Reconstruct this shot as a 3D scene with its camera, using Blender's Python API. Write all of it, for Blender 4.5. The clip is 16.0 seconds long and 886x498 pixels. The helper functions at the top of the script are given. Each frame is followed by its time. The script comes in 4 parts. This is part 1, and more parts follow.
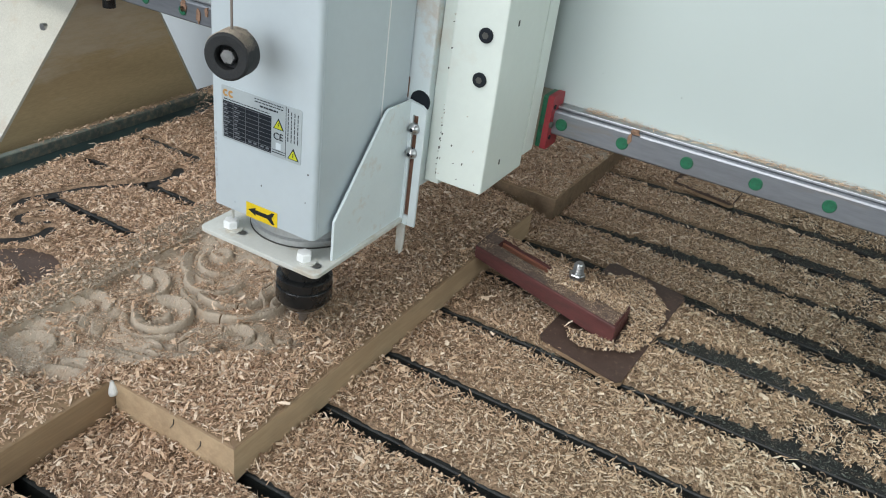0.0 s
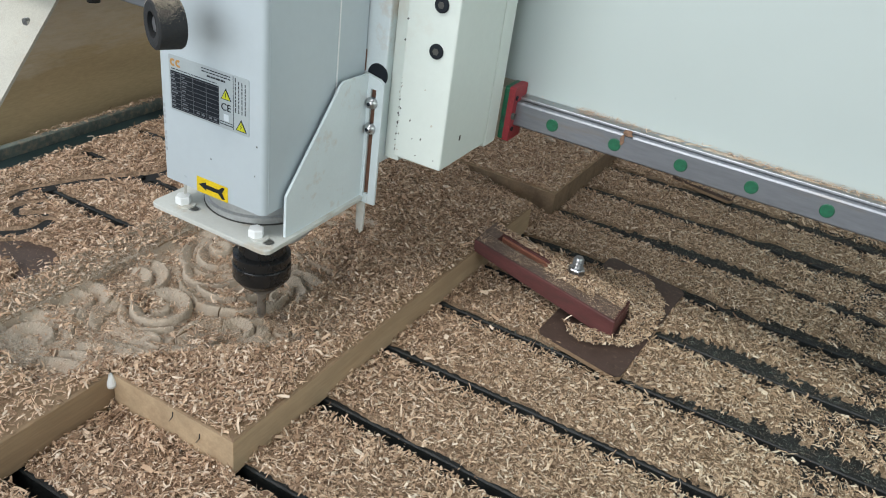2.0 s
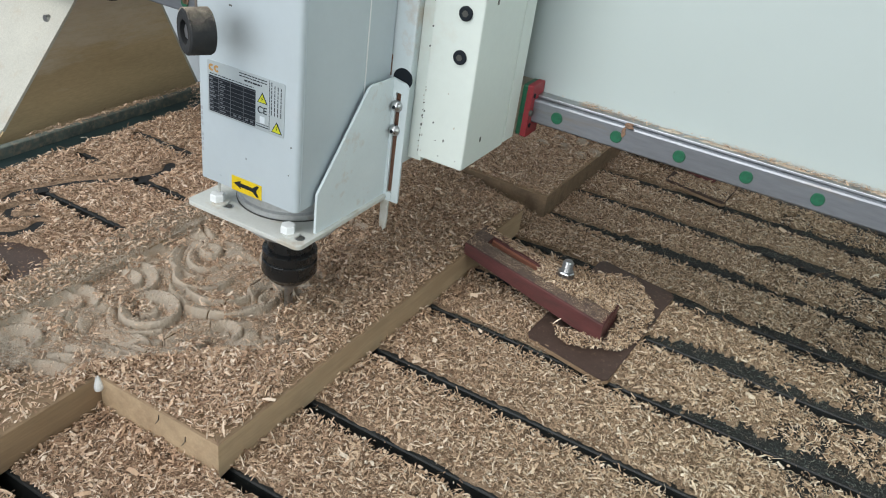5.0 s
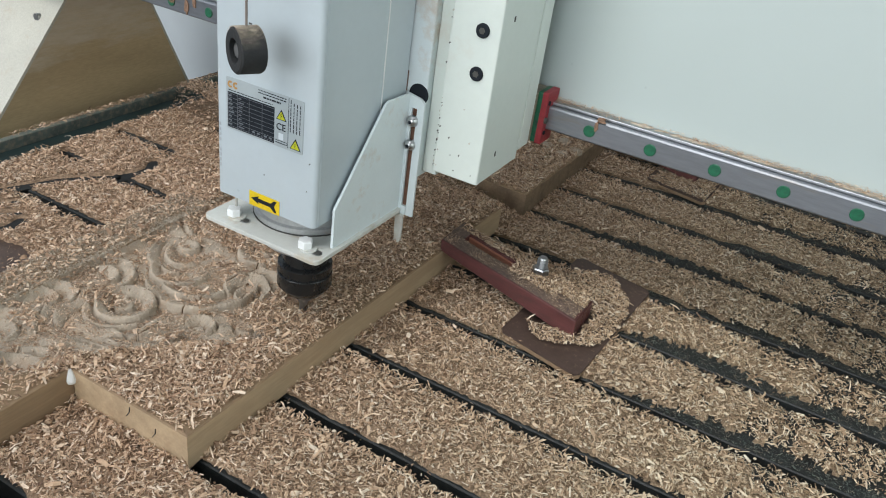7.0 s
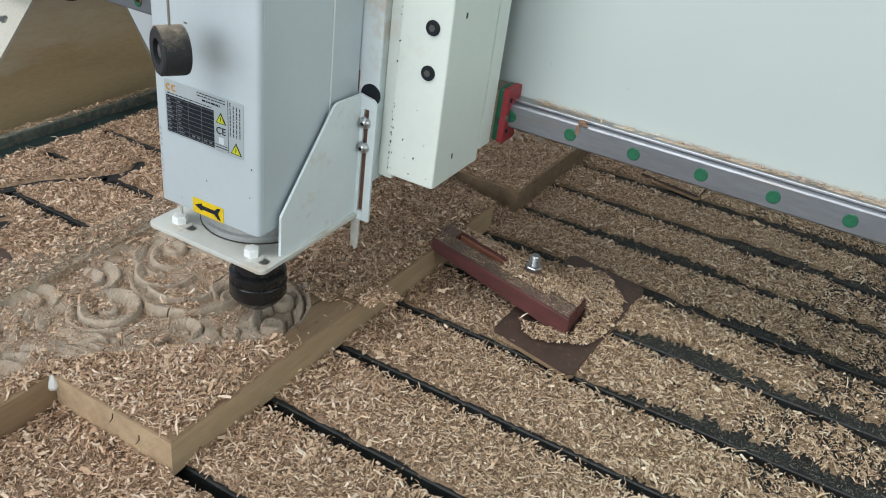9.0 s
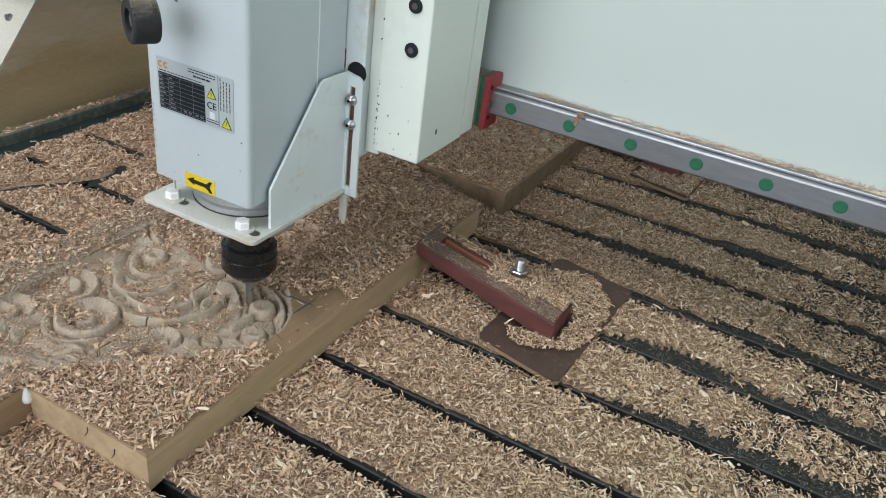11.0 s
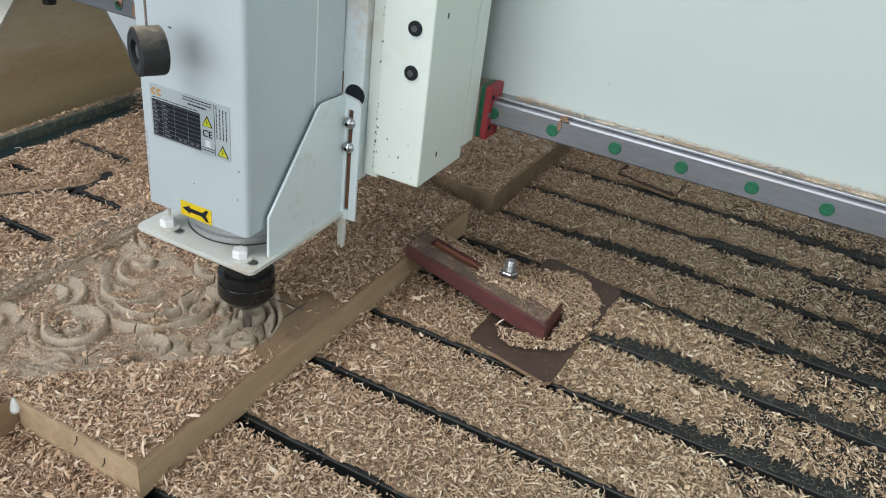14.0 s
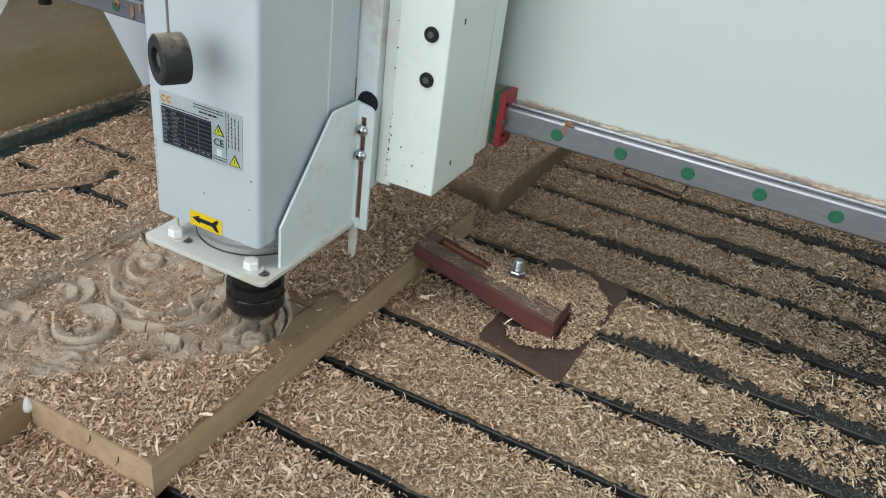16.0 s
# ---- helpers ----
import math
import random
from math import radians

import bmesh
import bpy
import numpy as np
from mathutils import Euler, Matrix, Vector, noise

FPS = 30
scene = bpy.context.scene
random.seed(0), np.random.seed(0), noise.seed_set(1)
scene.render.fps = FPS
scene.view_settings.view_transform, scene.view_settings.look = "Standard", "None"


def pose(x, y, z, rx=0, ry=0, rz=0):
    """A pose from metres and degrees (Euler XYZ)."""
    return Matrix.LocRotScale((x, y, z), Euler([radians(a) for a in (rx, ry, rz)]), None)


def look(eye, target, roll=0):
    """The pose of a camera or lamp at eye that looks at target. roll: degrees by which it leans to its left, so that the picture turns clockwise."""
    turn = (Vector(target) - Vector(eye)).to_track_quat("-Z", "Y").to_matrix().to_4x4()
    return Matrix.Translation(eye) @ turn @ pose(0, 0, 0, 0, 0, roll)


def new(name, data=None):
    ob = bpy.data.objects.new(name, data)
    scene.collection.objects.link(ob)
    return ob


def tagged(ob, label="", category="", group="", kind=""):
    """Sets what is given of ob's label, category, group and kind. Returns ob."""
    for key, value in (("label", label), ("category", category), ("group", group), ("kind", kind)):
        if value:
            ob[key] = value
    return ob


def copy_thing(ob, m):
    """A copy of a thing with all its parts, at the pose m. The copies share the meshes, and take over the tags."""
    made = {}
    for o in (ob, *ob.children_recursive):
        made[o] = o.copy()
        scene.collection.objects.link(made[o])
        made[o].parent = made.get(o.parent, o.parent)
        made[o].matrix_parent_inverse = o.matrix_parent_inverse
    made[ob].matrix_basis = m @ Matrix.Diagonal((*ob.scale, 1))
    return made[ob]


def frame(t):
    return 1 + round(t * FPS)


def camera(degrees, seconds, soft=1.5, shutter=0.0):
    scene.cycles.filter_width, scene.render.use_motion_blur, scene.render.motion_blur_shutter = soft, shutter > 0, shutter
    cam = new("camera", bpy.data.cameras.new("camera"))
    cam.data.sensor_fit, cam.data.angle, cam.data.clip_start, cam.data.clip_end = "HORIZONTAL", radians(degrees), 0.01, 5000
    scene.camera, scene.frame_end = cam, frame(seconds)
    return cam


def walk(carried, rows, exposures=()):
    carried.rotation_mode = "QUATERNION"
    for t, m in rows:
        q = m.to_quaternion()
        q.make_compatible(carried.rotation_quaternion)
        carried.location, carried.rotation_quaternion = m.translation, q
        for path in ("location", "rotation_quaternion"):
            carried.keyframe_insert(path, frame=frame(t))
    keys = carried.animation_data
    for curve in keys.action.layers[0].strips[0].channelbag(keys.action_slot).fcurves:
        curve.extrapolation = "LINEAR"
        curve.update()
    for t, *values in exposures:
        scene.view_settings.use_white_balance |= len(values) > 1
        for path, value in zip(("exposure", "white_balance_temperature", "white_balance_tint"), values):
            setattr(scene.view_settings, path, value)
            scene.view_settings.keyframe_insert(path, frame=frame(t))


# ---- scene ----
cam = camera(59.0, 16.0, soft=1.05)
# seconds, place, tilt, roll, heading
PATH = [
    (0.0, 0.2918, -0.6333, 0.4774, -30.182, -6.927, 29.511),
    (0.5, 0.2919, -0.6308, 0.4763, -30.218, -7.043, 29.450),
    (1.0, 0.2880, -0.6328, 0.4742, -30.254, -7.178, 29.353),
    (1.5, 0.2878, -0.6334, 0.4735, -30.346, -7.153, 29.431),
    (2.0, 0.2901, -0.6342, 0.4744, -30.457, -7.189, 29.434),
    (2.5, 0.2933, -0.6303, 0.4804, -30.463, -7.281, 29.433),
    (3.0, 0.2956, -0.6275, 0.4782, -30.509, -7.360, 29.410),
    (3.5, 0.2971, -0.6240, 0.4793, -30.484, -7.343, 29.414),
    (6.0, 0.3090, -0.6302, 0.4839, -30.600, -7.278, 29.743),
    (6.5, 0.3198, -0.6255, 0.4887, -30.442, -7.240, 29.649),
    (7.0, 0.3282, -0.6241, 0.4841, -30.447, -7.323, 29.632),
    (7.5, 0.3306, -0.6101, 0.4824, -30.593, -7.401, 29.592),
    (8.0, 0.3304, -0.6099, 0.4793, -30.493, -7.098, 29.417),
    (8.5, 0.3324, -0.6106, 0.4805, -30.512, -6.868, 29.285),
    (9.0, 0.3292, -0.6098, 0.4795, -30.566, -6.905, 29.168),
    (9.5, 0.3313, -0.6022, 0.4786, -30.615, -6.982, 29.072),
    (12.0, 0.3331, -0.5922, 0.4848, -30.701, -6.466, 28.102),
    (12.5, 0.3345, -0.5929, 0.4849, -30.580, -6.416, 27.858),
    (13.0, 0.3335, -0.5924, 0.4822, -30.614, -6.494, 27.788),
    (13.5, 0.3281, -0.5934, 0.4821, -30.601, -6.560, 27.625),
    (14.0, 0.3303, -0.5915, 0.4828, -30.554, -6.458, 27.492),
    (14.5, 0.3301, -0.5908, 0.4818, -30.636, -6.540, 27.433),
    (15.0, 0.3238, -0.5919, 0.4805, -30.712, -6.718, 27.358),
    (15.5, 0.3193, -0.5943, 0.4797, -30.674, -6.816, 27.296),
    (16.0, 0.3188, -0.5990, 0.4823, -30.594, -6.703, 27.264),
]
walk(cam, [(t, pose(x, y, z, 90 + p, r, h)) for t, x, y, z, p, r, h in PATH], [(0.0, -0.15), (12.0, -0.20), (16.0, -0.20)])

# ---- world, sun and added lamps ----
world = bpy.data.worlds.new("sky")
scene.world = world
world.use_nodes = True
wn = world.node_tree.nodes
sky = wn.new("ShaderNodeTexSky")
sky.sky_type, sky.sun_disc = "NISHITA", False
sky.sun_elevation, sky.sun_rotation = radians(56), radians(191)
wn["Background"].inputs["Strength"].default_value = 0.10
world.node_tree.links.new(sky.outputs[0], wn["Background"].inputs["Color"])

sun = new("sun", bpy.data.lights.new("sun", "SUN"))
sun.data.energy, sun.data.angle, sun.data.color = 1.3, radians(14), (1.0, 0.965, 0.91)
sun.matrix_world = look((-0.4, -2.0, 3.0), (0, 0, 0))


def stand_in_light(eye, target, w, h, watts, colour):
    ob = new("stand_in_daylight", bpy.data.lights.new("stand_in_daylight", "AREA"))
    ob.data.shape, ob.data.size, ob.data.size_y, ob.data.energy, ob.data.color = "RECTANGLE", w, h, watts, colour
    ob.matrix_world = look(eye, target)
    return ob


# added area lamps stand in for daylight through assumed, unseen openings
stand_in_light((-0.4, -3.35, 1.25), (-0.4, 0, 0.95), 3.2, 2.0, 96, (0.94, 0.975, 1.0))
stand_in_light((-3.05, -1.2, 1.0), (0, -1.0, 0.8), 3.0, 2.6, 9, (0.93, 0.97, 1.0))
stand_in_light((3.05, -1.0, 1.2), (0, -0.9, 0.6), 2.8, 2.2, 38, (0.92, 1.0, 0.93))
stand_in_light((-0.6, -0.95, 2.96), (-0.6, -0.95, 0), 3.0, 2.5, 40, (0.96, 0.985, 1.0))


# ---- materials ----
def shader(name, base, rough=0.6, metal=0.0, vary=0.12, scale=30.0, fine=400.0, bump=0.1, depth=0.0005, stain=None, stain_amount=0.0,
           stain_scale=8.0, spec=0.5, islands=None, randomise=0.0, coat=0.0, stretch=(1, 1, 1), grit=0.35, drift=None):
    """A surface with coarse and fine variation, stains of a second colour, and fine relief."""
    m = bpy.data.materials.new(name)
    m.use_nodes = True
    nt, n = m.node_tree, m.node_tree.nodes
    b = n["Principled BSDF"]
    b.inputs["Roughness"].default_value, b.inputs["Metallic"].default_value = rough, metal
    b.inputs["Specular IOR Level"].default_value = spec
    b.inputs["Coat Weight"].default_value = coat
    co = n.new("ShaderNodeTexCoord")
    mp = n.new("ShaderNodeMapping")
    mp.inputs["Scale"].default_value = stretch
    nt.links.new(co.outputs["Object"], mp.inputs["Vector"])

    def noise_tex(s, detail=5.0, rgh=0.6):
        t = n.new("ShaderNodeTexNoise")
        t.inputs["Scale"].default_value, t.inputs["Detail"].default_value, t.inputs["Roughness"].default_value = s, detail, rgh
        nt.links.new(mp.outputs[0], t.inputs["Vector"])
        return t.outputs["Fac"]

    def ramp(fac, stops):
        r = n.new("ShaderNodeValToRGB")
        while len(r.color_ramp.elements) < len(stops):
            r.color_ramp.elements.new(0.5)
        for e, (p, c) in zip(r.color_ramp.elements, stops):
            e.position, e.color = p, (*c, 1)
        nt.links.new(fac, r.inputs["Fac"])
        return r.outputs["Color"]

    def mix(fac, a, c, kind="MIX"):
        x = n.new("ShaderNodeMix")
        x.data_type, x.blend_type = "RGBA", kind
        for sock, v in ((x.inputs["Factor"], fac), (x.inputs["A"], a), (x.inputs["B"], c)):
            if hasattr(v, "links"):
                nt.links.new(v, sock)
            else:
                sock.default_value = v if isinstance(v, float) else (*v, 1)
        return x.outputs["Result"]

    lo = tuple(c * (1 - vary) for c in base)
    hi = tuple(min(1, c * (1 + vary)) for c in base)
    coarse, small = noise_tex(scale), noise_tex(fine, 3.0)
    colour = ramp(coarse, [(0.3, lo), (0.7, hi)])
    if islands:
        g = n.new("ShaderNodeNewGeometry")
        colour = mix(0.82, colour, ramp(g.outputs["Random Per Island"], islands))
    colour = mix(grit, colour, ramp(small, [(0.3, (0.55,) * 3), (0.7, (1.0,) * 3)]), "MULTIPLY")
    if randomise:
        oi = n.new("ShaderNodeObjectInfo")
        colour = mix(1.0, colour, ramp(oi.outputs["Random"], [(0, (1 - randomise,) * 3), (1, (1.0,) * 3)]), "MULTIPLY")
    if stain:
        f = ramp(noise_tex(stain_scale, 9.0, 0.68), [(0.62 - 0.3 * stain_amount, (0, 0, 0)), (0.80 - 0.3 * stain_amount, (1, 1, 1))])
        colour = mix(f, colour, stain)
    if drift:
        # the tone of the wood shifts slowly from one end of the table to the other
        ax = n.new("ShaderNodeSeparateXYZ")
        nt.links.new(co.outputs["Object"], ax.inputs[0])
        mr = n.new("ShaderNodeMapRange")
        mr.inputs["From Min"].default_value, mr.inputs["From Max"].default_value = -0.05, 0.32
        nt.links.new(ax.outputs["X"], mr.inputs["Value"])
        colour = mix(1.0, colour, ramp(mr.outputs[0], [(0.0, drift[0]), (1.0, drift[1])]), "MULTIPLY")
    nt.links.new(colour, b.inputs["Base Color"])
    rr = n.new("ShaderNodeMapRange")
    rr.inputs["To Min"].default_value, rr.inputs["To Max"].default_value = max(0.02, rough - 0.12), min(1, rough + 0.12)
    nt.links.new(coarse, rr.inputs["Value"])
    nt.links.new(rr.outputs[0], b.inputs["Roughness"])
    if bump:
        bp = n.new("ShaderNodeBump")
        bp.inputs["Strength"].default_value, bp.inputs["Distance"].default_value = bump, 0.001
        nt.links.new(small, bp.inputs["Height"])
        nt.links.new(bp.outputs[0], b.inputs["Normal"])
    return m


CHIP_TONES = [(0.0, (0.10, 0.060, 0.038)), (0.15, (0.33, 0.225, 0.150)), (0.45, (0.62, 0.455, 0.315)), (0.75, (0.80, 0.640, 0.475)), (1.0, (0.93, 0.85, 0.72))]
M_CHIP = shader("wood_chips", (0.45, 0.30, 0.19), 0.8, vary=0.2, islands=CHIP_TONES, bump=0.0, drift=((1.0, 0.935, 0.895), (0.96, 0.985, 0.93)))
# kept darker than the chips, which puts shade into the gaps between them
M_BED = shader("chip_bed", (0.33, 0.235, 0.158), 0.95, vary=0.5, scale=420, fine=900, bump=1.0, stain=(0.20, 0.125, 0.082), stain_amount=0.25, stain_scale=220, drift=((1.0, 0.962, 0.935), (0.96, 0.985, 0.94)))
M_DUST = shader("fine_wood_dust", (0.50, 0.43, 0.345), 0.95, vary=0.3, scale=160, fine=900, bump=0.6)
M_WOOD = shader("beech_wood", (0.47, 0.345, 0.215), 0.7, vary=0.18, scale=26, fine=500, bump=0.25, stain=(0.33, 0.23, 0.14), stain_amount=0.3, stain_scale=22, stretch=(1, 0.12, 1))
M_FACE = shader("weathered_board_face", (0.30, 0.205, 0.12), 0.7, vary=0.2, scale=24, fine=500, bump=0.3, stain=(0.20, 0.13, 0.075), stain_amount=0.35, stain_scale=18, stretch=(1, 0.1, 1))
M_ENDWOOD = shader("dirty_sawn_wood", (0.23, 0.16, 0.10), 0.8, vary=0.25, scale=50, bump=0.4, stain=(0.13, 0.085, 0.055), stain_amount=0.35, stain_scale=40)
M_CARVE = shader("carved_wood", (0.49, 0.41, 0.32), 0.85, vary=0.18, scale=70, fine=800, bump=1.0, stain=(0.38, 0.28, 0.195), stain_amount=0.35, stain_scale=35)
M_SLAT = shader("dark_table_slat", (0.022, 0.027, 0.028), 0.55, vary=0.35, scale=40, fine=500, bump=0.4, stain=(0.10, 0.085, 0.065), stain_amount=0.22, stain_scale=700, randomise=0.3)
M_PIT = shader("slot_floor", (0.012, 0.014, 0.015), 0.6, vary=0.3)
M_GREEN = shader("green_black_edge", (0.014, 0.030, 0.030), 0.45, vary=0.3, scale=20)
M_LIP = shader("dusty_green_edge", (0.12, 0.145, 0.125), 0.8, vary=0.3, scale=60, stain=(0.24, 0.19, 0.14), stain_amount=0.45, stain_scale=120)
M_COVER = shader("blue_white_enamel", (0.475, 0.540, 0.575), 0.32, vary=0.03, scale=9, fine=120, bump=0.02, stain=(0.50, 0.53, 0.55), stain_amount=0.0, stain_scale=14, coat=0.15, grit=0.06)
M_CREAM = shader("cream_machine_paint", (0.655, 0.715, 0.675), 0.42, vary=0.04, scale=7, fine=160, bump=0.04, stain=(0.60, 0.60, 0.54), stain_amount=0.12, stain_scale=11, grit=0.06)
M_PANEL = shader("white_gantry_paint", (0.480, 0.548, 0.540), 0.42, vary=0.015, scale=2, fine=4, bump=0.0, grit=0.06)
M_PLATE = shader("dusty_white_paint", (0.57, 0.585, 0.55), 0.5, vary=0.06, scale=30, stain=(0.46, 0.40, 0.31), stain_amount=0.34, stain_scale=40, grit=0.15)
M_BRACKET = shader("white_bracket_paint", (0.66, 0.735, 0.755), 0.42, vary=0.04, scale=20, stain=(0.53, 0.45, 0.37), stain_amount=0.24, stain_scale=22, grit=0.06)
# the pale stain paints the grey sheen band on the leg's brown face
M_LEGSHEEN = shader("brown_panel_with_sheen", (0.53, 0.405, 0.235), 0.34, vary=0.2, scale=7, fine=260, bump=0.12, stain=(0.62, 0.57, 0.48), stain_amount=0.30, stain_scale=4, stretch=(1, 0.3, 1.6))
M_LEGCREAM = shader("worn_cream_paint", (0.55, 0.54, 0.47), 0.55, vary=0.06, scale=18, stain=(0.46, 0.40, 0.31), stain_amount=0.28, stain_scale=26)
M_STEEL = shader("ground_steel", (0.31, 0.33, 0.365), 0.46, 1.0, vary=0.08, scale=20, fine=300, bump=0.05, stain=(0.30, 0.27, 0.24), stain_amount=0.15, stain_scale=50, stretch=(0.15, 1, 1))
M_DARKSTEEL = shader("dusty_rail_steel", (0.42, 0.43, 0.44), 0.36, 1.0, vary=0.15, scale=30)
M_ZINC = shader("zinc_bolt", (0.50, 0.51, 0.52), 0.30, 1.0, vary=0.08, scale=200)
M_BLACK = shader("black_oxide_steel", (0.012, 0.013, 0.014), 0.28, 0.0, vary=0.2, scale=60, bump=0.02)
M_RUBBER = shader("dusty_black_rubber", (0.016, 0.019, 0.022), 0.8, vary=0.3, scale=160, bump=0.5, stain=(0.040, 0.035, 0.030), stain_amount=0.4, stain_scale=1300)
M_CORD = shader("grey_cord", (0.20, 0.17, 0.15), 0.9)
M_SPINDLE = shader("spindle_body_metal", (0.48, 0.49, 0.49), 0.42, 0.6, vary=0.08, scale=40, stain=(0.36, 0.29, 0.22), stain_amount=0.25, stain_scale=60)
M_RED = shader("red_seal", (0.30, 0.026, 0.036), 0.5, vary=0.15, scale=120, stain=(0.20, 0.06, 0.05), stain_amount=0.15, stain_scale=150)
M_GREENCAP = shader("green_plastic", (0.010, 0.125, 0.062), 0.45, vary=0.2, scale=150, stain=(0.012, 0.035, 0.026), stain_amount=0.35, stain_scale=90)
M_BLOCK = shader("dusty_bearing_steel", (0.30, 0.26, 0.20), 0.6, 0.4, vary=0.2, scale=90)
M_YELLOW = shader("yellow_sticker", (0.78, 0.56, 0.015), 0.4, vary=0.05, scale=60)
M_INK = shader("black_print", (0.014, 0.018, 0.024), 0.75, vary=0.1, spec=0.2)
M_LABEL = shader("silver_label", (0.37, 0.42, 0.44), 0.4, vary=0.05, scale=50, grit=0.06)
M_DIM = shader("dim_grey_print", (0.13, 0.145, 0.165), 0.6)
M_LINE = shader("pale_print", (0.42, 0.45, 0.48), 0.5)
M_ORANGE = shader("orange_print", (0.46, 0.25, 0.07), 0.5)
M_WARN = shader("warning_yellow", (0.52, 0.54, 0.02), 0.45)
M_WHITECAP = shader("white_painted_bolt", (0.80, 0.82, 0.82), 0.4, vary=0.04, grit=0.06)
M_CLAMP = shader("red_brown_hardwood", (0.115, 0.036, 0.034), 0.55, vary=0.22, scale=60, fine=600, bump=0.25, stain=(0.075, 0.030, 0.027), stain_amount=0.4, stain_scale=70, stretch=(0.25, 1, 1))
M_CLAMPTOP = shader("dusty_clamp_face", (0.15, 0.105, 0.085), 0.85, vary=0.3, scale=200, fine=800, bump=0.5, stain=(0.33, 0.24, 0.17), stain_amount=0.35, stain_scale=300)
M_CUT = shader("fresh_cut_redwood", (0.42, 0.17, 0.11), 0.7, vary=0.15, scale=80, stretch=(0.2, 1, 1))
M_PHENOL = shader("brown_film_plywood", (0.085, 0.055, 0.044), 0.5, vary=0.2, scale=70, bump=0.2, stain=(0.20, 0.14, 0.10), stain_amount=0.2, stain_scale=250)
M_PLYEDGE = shader("plywood_edge", (0.33, 0.225, 0.135), 0.8, vary=0.25, scale=120, stretch=(1, 1, 12))
# dark spots, lines and chips; also the spindle's painted shadow ring
M_PRIMER_SHADE = shader("bare_primer_and_shade", (0.075, 0.075, 0.068), 0.7)
M_RUST = shader("rust_brown_dust", (0.17, 0.085, 0.055), 0.9, vary=0.3, scale=300)
M_CAKE = shader("caked_wood_dust", (0.27, 0.165, 0.11), 0.95, vary=0.35, scale=300, fine=900, bump=1.0)
M_WALL = shader("added_room_plaster", (0.55, 0.55, 0.53), 0.9, vary=0.08, scale=2)
M_CONCRETE = shader("concrete_floor", (0.30, 0.29, 0.27), 0.9, vary=0.2, scale=3, stain=(0.2, 0.19, 0.17), stain_amount=0.3, stain_scale=2)
M_CABINET = shader("pale_blue_cabinet_paint", (0.62, 0.68, 0.72), 0.5, vary=0.03, scale=4, grit=0.06)

# ---- building blocks ----
BASE = {}


def root(name, base, label, category, group="", kind=""):
    """A thing: an empty at its base that carries its parts."""
    ob = new(name)
    ob.empty_display_size = 0.02
    ob.location = base
    BASE[ob.name] = Vector(base)
    return tagged(ob, label, category, group, kind)


def part(name, bm, material, parent=None, label="", smooth=False):
    """Links a bmesh, built in world coordinates, as one mesh under a thing or a part."""
    me = bpy.data.meshes.new(name)
    base = BASE[parent.name] if parent else Vector()
    bmesh.ops.translate(bm, verts=bm.verts, vec=-base)
    bmesh.ops.recalc_face_normals(bm, faces=bm.faces)
    bm.to_mesh(me)
    bm.free()
    for m in (material if isinstance(material, (list, tuple)) else [material]):
        me.materials.append(m)
    if smooth:
        for p in me.polygons:
            p.use_smooth = True
        me.set_sharp_from_angle(angle=radians(35))
    ob = new(name, me)
    ob.parent = parent
    BASE[ob.name] = base
    return tagged(ob, label)


def thing(name, bm, material, label, category, group="", kind="", smooth=False):
    return tagged(part(name, bm, material, None, label, smooth), label, category, group, kind)


def box(x0, x1, y0, y1, z0, z1, bevel=0.0, seg=2, bm=None):
    bm2 = bmesh.new()
    bmesh.ops.create_cube(bm2, size=1)
    for v in bm2.verts:
        v.co = Vector((x0 + (v.co.x + 0.5) * (x1 - x0), y0 + (v.co.y + 0.5) * (y1 - y0), z0 + (v.co.z + 0.5) * (z1 - z0)))
    if bevel:
        bmesh.ops.bevel(bm2, geom=bm2.edges[:], offset=bevel, segments=seg, profile=0.5, affect="EDGES")
    return merge(bm, bm2)


def merge(bm, bm2):
    if bm is None:
        return bm2
    me = bpy.data.meshes.new("tmp")
    bm2.to_mesh(me)
    bm2.free()
    bm.from_mesh(me)
    bpy.data.meshes.remove(me)
    return bm


def prism(outline, axis, a, b, bevel=0.0, bm=None, seg=2):
    """An outline in the two other axes, drawn out along axis from a to b."""
    bm2 = bmesh.new()
    put = {"x": lambda p, q, h: (h, p, q), "y": lambda p, q, h: (p, h, q), "z": lambda p, q, h: (p, q, h)}[axis]
    lo = [bm2.verts.new(put(p, q, a)) for p, q in outline]
    hi = [bm2.verts.new(put(p, q, b)) for p, q in outline]
    n = len(lo)
    bm2.faces.new(lo), bm2.faces.new(hi)
    for i in range(n):
        bm2.faces.new((lo[i], lo[(i + 1) % n], hi[(i + 1) % n], hi[i]))
    bmesh.ops.recalc_face_normals(bm2, faces=bm2.faces)
    if bevel:
        bmesh.ops.bevel(bm2, geom=bm2.edges[:], offset=bevel, segments=seg, profile=0.5, affect="EDGES")
    return merge(bm, bm2)


def rounded(x0, x1, y0, y1, r, n=5):
    """A rectangle's outline with round corners."""
    pts = []
    for cx, cy, a in ((x1 - r, y1 - r, 0), (x0 + r, y1 - r, 90), (x0 + r, y0 + r, 180), (x1 - r, y0 + r, 270)):
        for i in range(n + 1):
            q = radians(a + 90 * i / n)
            pts.append((cx + r * math.cos(q), cy + r * math.sin(q)))
    return pts


